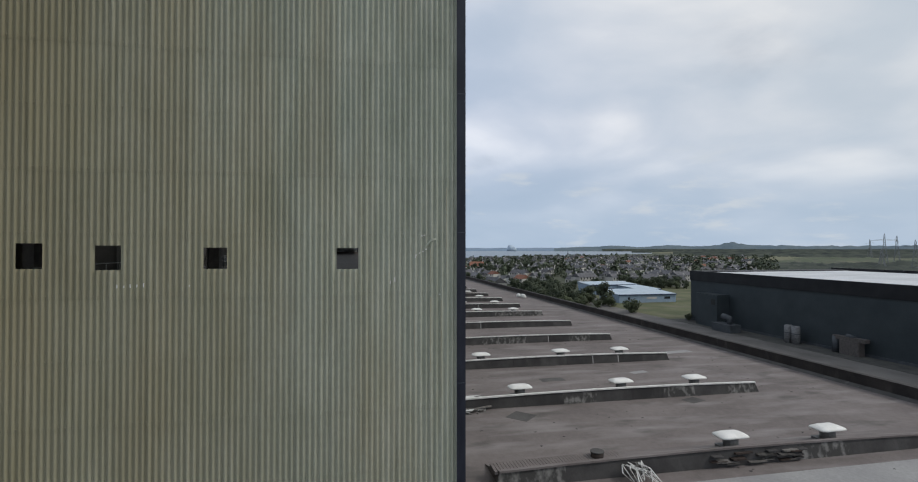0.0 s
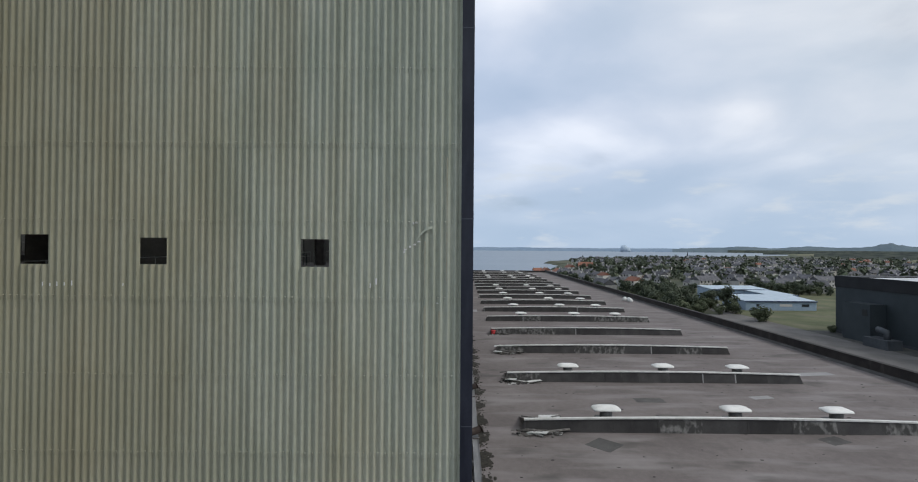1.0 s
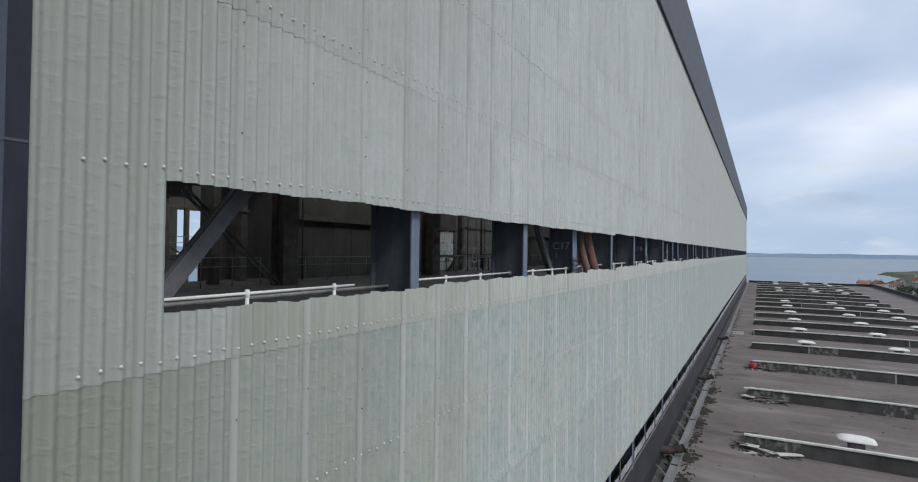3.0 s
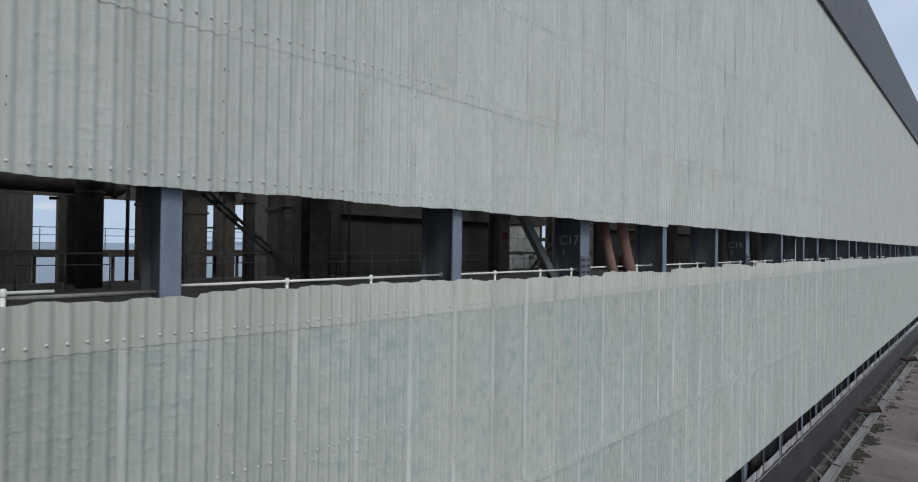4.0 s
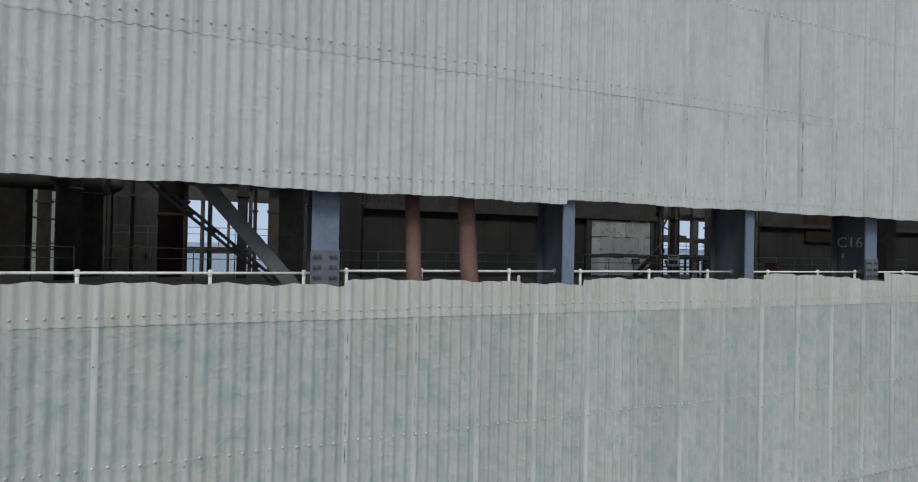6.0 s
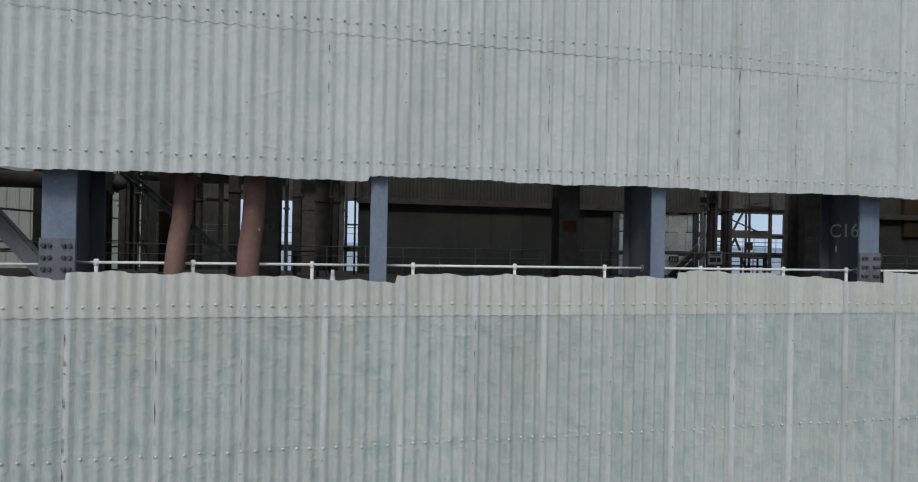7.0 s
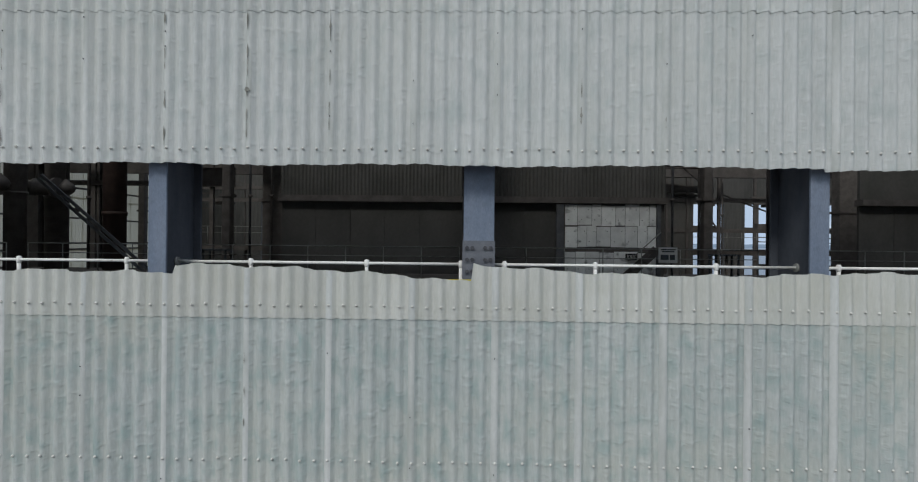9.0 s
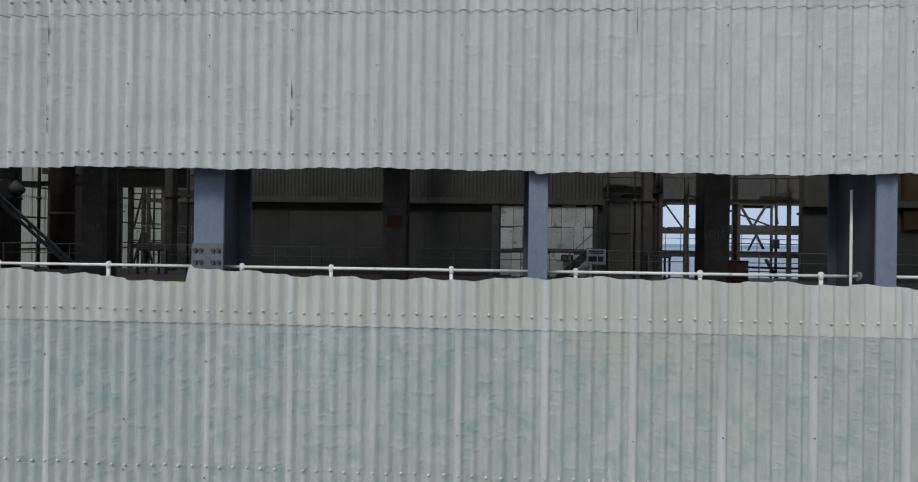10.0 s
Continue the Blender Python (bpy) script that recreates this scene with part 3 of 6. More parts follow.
tagged(part("far_sheeting", raw_mesh(b, "far_sheeting", M_SHEET_S, M_SHEET_EDGE), None, wall_south), kind="stuff")
tagged(part("far_sheeting", raw_mesh(lower, "far_sheeting", M_SHEET_S3, M_SHEET_EDGE), None, wall_south), kind="stuff")

def grime_run(u, z0, z1, seed, wide=1.0):
    """A broken, wavering run of dirt down one lap."""
    r = random.Random(seed)
    run = Build()
    z = z1
    while z > z0:
        h, w = r.uniform(0.10, 0.34), r.uniform(0.0015, 0.0045) * wide
        x, n = u - 0.012 + r.uniform(-0.004, 0.004), 7
        side = [(x + 0.003 * math.sin(z * 9 + k) + w * r.uniform(0.3, 1.2) * (1 - abs(2 * k / n - 1) ** 3), z - h * k / n) for k in range(n + 1)]
        other = [(2 * x - a - r.uniform(0, 0.003), c) for a, c in reversed(side)]
        run.face([(a, -AMP - 0.019, c) for a, c in side + other])
        if r.random() < 0.25:
            run.face([(x + 0.013 * wide * r.uniform(0.5, 1.1) * math.cos(k), -AMP - 0.020, z - h * 0.5 + 0.035 * r.uniform(0.5, 1.1) * math.sin(k)) for k in range(6)])
        z -= h + r.uniform(0.05, 0.40)
    part("grime_streak", run, M_GRIME, wall_south, "grey grime run down a lap")


for k, z0, z1, wide in ((-5, 11.6, 12.2, 0.5), (-3, 11.2, 12.1, 0.6), (-2, 10.9, 11.9, 0.6), (0, 10.95, 12.32, 1.3), (1, 10.9, 12.32, 1.5), (2, 11.3, 12.3, 0.9), (5, 11.15, 11.6, 0.8), (6, 10.75, 11.2, 0.5), (9, 12.0, 12.3, 0.7)):
    grime_run(LAP0 + (23 + k) * W, z0, z1, 60 + k, wide * 1.6)
for k, z0, z1 in ((-8, 7.0, 8.9), (-7, 7.6, 9.0), (-6, 6.6, 8.6), (-3, 8.2, 9.0), (1, 8.0, 8.7)):
    grime_run(LAP0 + (23 + k) * W, z0, z1, 90 + k, 0.7)
b = Build()                     # small dark screws down the laps
for k in range(2, 37):
    r = random.Random(300 + k)
    u = LAP0 + k * W - 0.010
    for z in (6.3, 6.9, 7.4, 8.1, 8.6, 11.15, 11.5, 11.85, 12.15, 12.8, 13.4, 13.9):
        if r.random() < 0.45:
            z += r.uniform(-0.12, 0.12)
            b.box(u - 0.004, u + 0.004, -AMP - 0.022, -AMP - 0.012, z - 0.006, z + 0.006)
tagged(part("lap_screws", b, M_BOLT_DARK, wall_south, "small dark screws down the laps"), kind="stuff")


def bolt(b, u, z, out, r=0.0118):
    i = len(b.v)
    for rr, o in ((r * 1.35, 0.0), (r, 0.009), (r * 0.45, 0.016)):
        b.v.extend((u + rr * math.cos(a * math.pi / 4), -out - o, z + rr * math.sin(a * math.pi / 4)) for a in range(8))
    for ring in range(2):
        for a in range(8):
            b.f.append((i + ring * 8 + a, i + ring * 8 + (a + 1) % 8, i + ring * 8 + 8 + (a + 1) % 8, i + ring * 8 + 8 + a))
            b.s.append(True)
    b.f.append(tuple(i + 16 + a for a in range(8)))
    b.s.append(True)


b = Build()
for z in (5.95, 7.57, 9.20, 10.85, 12.45, 14.08, 15.70):
    for k in range(2, 330):
        x = LAP0 + k * P
        if x > 0.3:
            sag = 0.14 * max(0.0, 1 - x / 14) if z == 10.85 else 0.045 * min(1.0, max(0.0, 2 - x / 8)) if z == 9.20 else 0.0
            bolt(b, x + rng.uniform(-0.006, 0.006), z - sag + rng.uniform(-0.012, 0.012), AMP + 0.009)
tagged(part("roofing_bolts", raw_mesh(b, "roofing_bolts", M_BOLT), None, wall_south, "rows of domed galvanised bolts"), kind="stuff")

# end wall, sheets run from the corner trim northwards; local u runs towards the corner
ROWS_W = [(-1.0, 2.85), (2.85, 5.96), (5.96, 9.07), (12.18, 15.29), (15.29, 18.4), (18.4, 22.0)]
HOLES = [(y - 0.285, y + 0.285, z0, z1) for y, z0, z1 in ((10.50, 9.83, 10.44), (8.85, 9.79, 10.39), (6.40, 9.80, 10.34), (3.12, 9.77, 10.33), (13.6, 9.81, 10.35))]
WEST = Matrix.Rotation(radians(-90), 4, "Z")
N_W = int(HALL_W / W) + 1
for z0, z1 in ROWS_W:
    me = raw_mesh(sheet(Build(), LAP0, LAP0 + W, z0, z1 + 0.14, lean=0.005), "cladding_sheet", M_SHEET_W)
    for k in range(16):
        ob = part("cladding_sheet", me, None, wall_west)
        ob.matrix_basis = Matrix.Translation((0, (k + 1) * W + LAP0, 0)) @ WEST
for k in range(16):
    y1 = (k + 1) * W + LAP0     # this sheet covers y1 - W .. y1
    hs = [(y1 - h[1], y1 - h[0], h[2], h[3]) for h in HOLES if h[1] > y1 - W - 0.1 and h[0] < y1 + 0.1]
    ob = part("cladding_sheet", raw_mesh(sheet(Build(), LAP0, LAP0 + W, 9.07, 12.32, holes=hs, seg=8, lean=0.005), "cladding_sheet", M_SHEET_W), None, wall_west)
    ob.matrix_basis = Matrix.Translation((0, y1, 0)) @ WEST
b = Build()
for k in range(16, N_W):
    for z0, z1 in ROWS_W + [(9.07, 12.18)]:
        c = sheet(Build(), LAP0, LAP0 + W, z0, z1 + 0.1, seg=4, thick=0)
        y1 = (k + 1) * W + LAP0
        i = len(b.v)
        b.v.extend((y, y1 - x, z) for x, y, z in c.v)
        b.f.extend(tuple(i + j for j in f) for f in c.f)
        b.s.extend(c.s)
tagged(part("far_sheeting", raw_mesh(b, "far_sheeting", M_GLASSFIBRE), None, wall_west, "translucent glassfibre corrugated sheets"), kind="stuff")
b = Build()
for z in (4.4, 6.05, 7.60, 9.16, 10.70, 12.27, 13.80, 15.38):
    for k in range(2, 95):
        bolt(b, LAP0 + k * P, z + rng.uniform(-0.012, 0.012), AMP + 0.009, 0.013)
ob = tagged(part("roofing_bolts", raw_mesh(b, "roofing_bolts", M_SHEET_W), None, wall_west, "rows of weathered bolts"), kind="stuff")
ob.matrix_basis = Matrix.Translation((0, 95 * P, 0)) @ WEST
# a bent flap of torn sheet and its chipped scars beside the corner
b = Build()
for k in range(8):
    y = 0.75 + 0.04 * k
    z = 10.60 - 0.004 * k * k
    b.face([(-0.045 - 0.02 * math.sin(k), y, z), (-0.045 - 0.02 * math.sin(k + 1), y + 0.04, z - 0.008 * k), (-0.075, y + 0.04, z - 0.05 - 0.008 * k), (-0.075, y, z - 0.05)])
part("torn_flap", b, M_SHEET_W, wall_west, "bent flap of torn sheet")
b = Build()
for y, z, w, h in ((1.05, 10.66, 0.05, 0.03), (1.12, 10.64, 0.03, 0.05), (0.99, 10.28, 0.06, 0.03), (1.08, 10.22, 0.05, 0.03), (1.18, 10.17, 0.04, 0.04), (1.27, 10.12, 0.05, 0.03), (1.30, 10.06, 0.03, 0.05),
                   (1.86, 9.42, 0.03, 0.13), (1.98, 9.36, 0.025, 0.09), (8.02, 9.36, 0.02, 0.10), (8.17, 9.36, 0.02, 0.07), (8.32, 9.35, 0.02, 0.09), (8.46, 9.35, 0.02, 0.06), (8.61, 9.35, 0.02, 0.08), (6.98, 9.36, 0.02, 0.05), (0.62, 9.05, 0.04, 0.02)):
    b.box(-0.034, -0.028, y, y + w, z, z + h)
part("chipped_scars", b, M_COPING, wall_west, "pale chips and scratches")

def rust_run(y, z0, z1, seed, w):
    """A long, soft-edged run of rust water down a crest of the end wall."""
    r = random.Random(seed)
    n = 24
    y = round(y / P) * P + 0.02
    side = [(y + w * (0.5 + 0.5 * r.random()) * (1 - (k / n) ** 3), z1 - (z1 - z0) * k / n) for k in range(n + 1)]
    other = [(2 * y - c - r.uniform(0, 0.3) * w, z) for c, z in reversed(side)]
    run = Build()
    run.face([(-AMP - 0.0075, c, z) for c, z in side + other])
    part("rust_streak", run, M_RUSTRUN, wall_west, "thin yellow-brown rust run")


for y, z0, z1, seed, w in ((0.93, 5.2, 9.0, 1, 0.022), (0.93, 9.1, 10.3, 2, 0.014), (0.60, 6.0, 8.9, 3, 0.016), (1.25, 6.6, 8.7, 4, 0.012), (0.45, 9.3, 12.0, 5, 0.014)):
    rust_run(y, z0, z1, seed, w)

b = Build()
for z in (7.6, 9.2, 9.56, 11.03, 12.8, 14.5):
    b.box(0.06, 0.20, 14.2, HALL_W - 0.3, z - 0.05, z + 0.05)
part("girt_rails", b, M_STEEL_DARK, wall_west, "dark steel girt rails")

# corner trim and fascia
trim = solid("corner_trim", Build().box(-0.075, -0.045, -0.075, 0.17, -1.0, TOP + 0.12).box(-0.045, 0.055, -0.075, -0.045, -1.0, TOP + 0.12), M_TRIM,
             "dark navy folded metal corner flashing", "trim", kind="structure")
for z in (3.1, 6.6, 10.75, 14.6, 18.4):
    part("trim_joint", Build().box(-0.080, 0.055, -0.080, -0.075, z, z + 0.02).box(-0.080, -0.0755, -0.075, 0.17, z, z + 0.02), M_FASCIA, trim)
solid("trim", Build().box(-0.16, HALL_L, -0.16, -0.06, TOP + 0.12, 26.0).box(-0.16, -0.06, -0.06, HALL_W, TOP + 0.12, 26.0).box(-0.16, HALL_L, -0.16, 0.3, 26.0, 26.1), M_FASCIA,
      "dark slate-blue eaves fascia along the wall head", "trim", kind="structure")
# out-of-view glazing, added so that sky light brightens the hall inside
solid("roof_light", Build().box(0.2, 120, 1.5, 33.0, 22.2, 22.23), M_PANE, "unseen clear glazing added overhead to brighten the hall", "roof light", kind="structure")
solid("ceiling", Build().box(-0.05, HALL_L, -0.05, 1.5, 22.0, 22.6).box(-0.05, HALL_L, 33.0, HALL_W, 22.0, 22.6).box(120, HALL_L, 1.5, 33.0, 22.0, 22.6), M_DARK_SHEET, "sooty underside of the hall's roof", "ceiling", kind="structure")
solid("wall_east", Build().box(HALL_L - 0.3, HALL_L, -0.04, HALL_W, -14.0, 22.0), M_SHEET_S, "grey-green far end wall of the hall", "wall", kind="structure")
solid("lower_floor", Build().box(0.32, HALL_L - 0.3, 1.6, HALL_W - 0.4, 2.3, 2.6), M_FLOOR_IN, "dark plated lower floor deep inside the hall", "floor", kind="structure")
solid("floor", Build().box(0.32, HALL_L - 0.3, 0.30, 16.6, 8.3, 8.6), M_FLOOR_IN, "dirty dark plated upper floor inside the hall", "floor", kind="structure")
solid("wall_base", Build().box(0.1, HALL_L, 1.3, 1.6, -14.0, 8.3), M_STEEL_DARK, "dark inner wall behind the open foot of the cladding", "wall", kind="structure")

# north wall: open bays between steel, closed above and below and further along
north = thing("wall_north", "far wall of the hall with open window bays", "wall", kind="structure")
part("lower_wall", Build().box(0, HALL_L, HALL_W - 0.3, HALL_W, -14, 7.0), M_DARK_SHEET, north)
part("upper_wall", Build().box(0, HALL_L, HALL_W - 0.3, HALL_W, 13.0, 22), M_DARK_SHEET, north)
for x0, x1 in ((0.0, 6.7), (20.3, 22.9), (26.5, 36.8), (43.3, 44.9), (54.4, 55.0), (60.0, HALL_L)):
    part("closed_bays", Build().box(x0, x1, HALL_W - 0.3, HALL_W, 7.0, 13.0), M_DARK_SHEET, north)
for x in (7.95, 9.75, 13.8, 16.2, 17.7, 23.85, 39.2, 45.9, 58.0):
    part("mullion", Build().box(x - 0.09, x + 0.09, HALL_W - 0.28, HALL_W - 0.05, 7.0, 13.0), M_STEEL_DARK, north)
part("transom", Build().box(13.6, 21.0, HALL_W - 0.25, HALL_W - 0.1, 11.05, 11.2), M_STEEL_DARK, north)
part("transom", Build().box(35.4, 62.0, HALL_W - 0.25, HALL_W - 0.1, 11.0, 11.2), M_STEEL_DARK, north)


# ---- steel columns behind the opening ----
def column(x, main, name="steel_column", words=""):
    w, y0, d = (0.34, 0.29, 0.68) if main else (0.20, 0.11, 0.76)
    ob = thing(name, "blue-grey painted steel wall column with a bolted splice" if main else "slim blue-grey painted steel wall column", "column", (x, 0, 0), group="columns along the open strip")
    part("front_flange", Build().box(-w / 2, w / 2, y0, y0 + 0.03, 1.0, 16.0, 0.004), M_STEEL_BLUE, ob)
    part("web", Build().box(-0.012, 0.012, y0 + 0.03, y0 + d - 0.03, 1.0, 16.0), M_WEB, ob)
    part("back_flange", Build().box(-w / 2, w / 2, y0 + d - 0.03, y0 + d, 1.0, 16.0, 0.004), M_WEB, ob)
    if main:
        plate = part("splice_plate", Build().box(-w / 2 - 0.01, w / 2 + 0.01, y0 - 0.022, y0, 8.9, 9.90, 0.004), M_SPLICE, ob, "bolted splice plate")
        for z in (9.30, 9.43, 9.56, 9.69, 9.82):
            for dx in (-0.13, -0.07, 0.07, 0.13):
                c = Build().tube([(dx, y0 - 0.022, z), (dx, y0 - 0.046, z)], 0.024, 6)
                part("bolt", c, M_BOLT_DARK, plate)
    if words:
        lettering(words, 0.30, M_PAINTMARK, ob, Matrix.Translation((-0.016, y0 + 0.40, 10.22)) @ Euler((radians(90), 0, radians(-90))).to_matrix().to_4x4())
        part("chalk_mark", Build().box(-0.017, -0.012, y0 + 0.52, y0 + 0.55, 9.9, 10.0), M_PAINTMARK, ob)
    return ob


NUMBER = {2: "C17", 5: "C16"}
plain = column(COLS[0], False)
main_col = None
for i, x in enumerate(COLS):
    if i == 0 or x > HALL_L - 1:
        continue
    if MAIN(i):
        if i in NUMBER:
            column(x, True, words=NUMBER[i])
        elif main_col is None:
            main_col = column(x, True)
        else:
            copy_thing(main_col, Matrix.Translation((x, 0, 0)))
    else:
        copy_thing(plain, Matrix.Translation((x, 0, 0)))

b = Build().box(0.4, 30.9, 0.05, 0.17, 10.92, 11.02).box(0.4, HALL_L - 1, 0.05, 0.17, 12.4, 12.5)
solid("sheeting_rail", b, M_STEEL_DARK, "dark steel sheeting rail behind the cladding", "rail", kind="structure")


# ---- white handrails in the open strip ----
RAIL_Y = 0.47


def handrail(x0, x1, posts, ends=(True, True), z=9.63):
    ob = thing("handrail", "white painted tubular handrail, chipped, between wall columns", "handrail", ((x0 + x1) / 2, RAIL_Y, 8.6), group="handrails in the open strip")
    c = (x0 + x1) / 2
    part("rail", Build().tube([(x0 - c, 0, z - 8.6), (x1 - c, 0, z - 8.6)], 0.0175, 10), M_RAIL, ob)
    for p in posts:
        post = part("post", Build().tube([(p - c, 0, 0), (p - c, 0, z - 8.6)], 0.021, 8), M_RAIL, ob)
        part("ball_joint", Build().tube([(p - c, 0, z - 8.6 - 0.045), (p - c, 0, z - 8.63), (p - c, 0, z - 8.57), (p - c, 0, z - 8.6 + 0.042)], [0.018, 0.028, 0.028, 0.015], 10), M_RAIL, post)
    for flag, e, s in ((ends[0], x0, 1), (ends[1], x1, -1)):
        if flag:
            part("end_flange", Build().tube([(e - c, 0, z - 8.6), (e - c + 0.02 * s, 0, z - 8.6)], 0.05, 12), M_RAIL_GREY, ob)
    return ob


handrail(1.0, 3.85, [2.18, 3.48], ends=(False, False), z=9.595)
ob = thing("conduit_rail", "dull grey tube behind the broken end of the white rail", "rail", (2.87, 0.60, 9.53))
part("tube", Build().tube([(-1.95, 0, 0), (1.955, 0, 0)], 0.024, 10), M_RAIL_GREY, ob)
part("end_flange", Build().tube([(1.93, 0, 0), (1.957, 0, 0)], 0.06, 12), M_RAIL_GREY, ob)
handrail(COLS[0] + 0.013, COLS[1] - 0.013, [6.20, 7.48], z=9.60)
handrail(COLS[1] + 0.013, COLS[2] - 0.013, [10.16, 11.51, 12.60], z=9.60)
BAY_POSTS = ((0.30, 1.33, 2.69), (0.45, 1.79, 3.06), (0.88, 2.22, 3.30))
for i in range(2, len(COLS) - 1):
    if COLS[i] > 150:
        break
    handrail(COLS[i] + 0.013, COLS[i + 1] - 0.013, [COLS[i] + d for d in BAY_POSTS[(i - 2) % 3]])


# ---- bent pipes and braces just inside ----
def bent_pipe(x, r, y0):
    pts = [(0, y0 + 0.03, 8.6), (0, y0 + 0.01, 9.2), (0, y0 + 0.02, 9.5), (0, y0 + 0.10, 9.8), (0.02, y0 + 0.20, 10.15), (0.02, y0 + 0.27, 10.5), (0.0, y0 + 0.30, 11.0), (0, y0 + 0.31, 12.6)]
    ob = thing("bent_pipe", "rust-red painted bent steel pipe with flaking spots", "pipe", (x, 0.12, 0), group="bent pipes")
    part("tube", Build().tube(pts, r, 18), M_PIPE, ob)
    return ob


bent_pipe(14.02, 0.105, 0.14)
bent_pipe(14.82, 0.125, 0.12)


def brace(p, q, open_face=False):
    ob = thing("diagonal_brace", "sooty grey double-channel steel diagonal brace", "brace", p, group="diagonal braces")
    p, q = Vector((0, 0, 0)), Vector(q) - Vector(p)
    n = Vector((0, 1, 0)).cross(q).normalized() * (0.085 if open_face else 0.045)
    for s in (-1, 1):
        part("channel", Build().bar(p + n * s, q + n * s, 0.10, 0.05, up=(0, 1, 0)), M_STEEL_GREY, ob)
    if not open_face:
        part("channel_face", Build().bar(p + Vector((0, -0.05, 0)), q + Vector((0, -0.05, 0)), 0.17, 0.012, up=(0, 1, 0)), M_STEEL_GREY, ob)
    if open_face:
        for k in range(1, 6):
            c = q * (k / 6)
            part("batten_plate", Build().bar(c - q.normalized() * 0.10, c + q.normalized() * 0.10, 0.20, 0.02, up=(0, 1, 0)), M_STEEL_DARK, ob)
    else:
        part("batten_plate", Build().bar(p + Vector((0, 0.07, 0)), q + Vector((0, 0.07, 0)), 0.015, 0.16, up=n.normalized()), M_STEEL_DARK, ob)


brace((0.58, 0.75, 8.6), (3.3, 0.75, 11.9))
brace((13.17, 0.85, 8.6), (10.39, 0.85, 11.9))
brace((12.57, 12.0, 8.6), (8.64, 12.0, 11.95), open_face=True)


# ---- inside the hall ----
FLOOR_EDGE, LOW = 16.6, 2.6      # the upper floor stops here; the floor beyond lies lower


def foot(y):
    return LOW if y > FLOOR_EDGE else 8.6


def hall_column(x, y, words="", mat=None, w=0.42, name="hall_column", label="dark sooty steel column of the inner row"):
    ob = thing(name, label, "column", (x, y, 8.6), group="inner row of columns")
    mat = mat or M_STEEL_DARK
    lo = foot(y) - 8.6
    part("front_flange", Build().box(-w / 2, w / 2, -w / 2, -w / 2 + 0.04, lo, 12.5), mat, ob)
    part("web", Build().box(-0.02, 0.02, -w / 2 + 0.04, w / 2 - 0.04, lo, 12.5), mat, ob)
    part("back_flange", Build().box(-w / 2, w / 2, w / 2 - 0.04, w / 2, lo, 12.5), mat, ob)
    if words:
        lettering(words, 0.30, M_PAINTMARK_DIM, ob, Matrix.Translation((0, -w / 2 - 0.004, 1.68)) @ Euler((radians(90), 0, 0)).to_matrix().to_4x4())
    return ob


hall_column(12.99, 12.2, "D17", w=0.74)
d16 = hall_column(23.48, 12.1, "", w=0.78)
part("red_mark", Build().box(-0.25, 0.25, -0.398, -0.391, 1.78, 2.18), M_REDMARK, d16, "faded red painted patch")
lettering("D16", 0.26, M_STEEL_GREY, d16, Matrix.Translation((0, -0.397, 1.55)) @ Euler((radians(90), 0, 0)).to_matrix().to_4x4())
hall_column(33.97, 12.3, "D15", w=0.78)
for k in range(1, 11):
    hall_column(33.97 + 10.5 * k, 12.2, w=0.76)
for x, y, w in ((2.1, 11.9, 0.5), (6.17, 18.2, 0.42), (3.3, 18.2, 0.70)):
    hall_column(x, y, w=w)
for x, y, r in ((8.9, 15.4, 0.42),):
    ob = thing("oxide_riser", "dark red-oxide painted vertical riser duct", "duct", (x, y, 8.6), group="riser ducts")
    part("duct", Build().tube([(0, 0, 0), (0, 0, 12.5)], r, 20), M_BROWN, ob)
    part("clamp_band", Build().tube([(0, 0, 2.2), (0, 0, 2.35)], r + 0.03, 20), M_BROWN, ob)
for x, y, r in ((6.2, 13.8, 0.36), (6.27, 15.7, 0.42), (7.6, 15.7, 0.06), (14.9, 14.35, 0.045), (15.8, 14.2, 0.04), (31.05, 14.45, 0.045), (32.05, 14.45, 0.04),
                (36.2, 15.5, 0.08), (38.0, 25.0, 0.05), (14.9, 31.0, 0.10), (8.62, 18.6, 0.16), (8.95, 18.6, 0.14)):
    ob = thing("vertical_pipe", "dark vertical service pipe", "pipe", (x, y, foot(y)), group="vertical pipes")
    top = 21.1 - foot(y)
    part("tube", Build().tube([(0, 0, 0), (0, 0, top)], r, 12), M_STEEL_DARK if r != 0.045 else M_STEEL_GREY, ob)
    part("pipe_flange", Build().tube([(0, 0, top - 9.6), (0, 0, top - 9.5)], r + 0.04, 12), M_STEEL_DARK, ob)


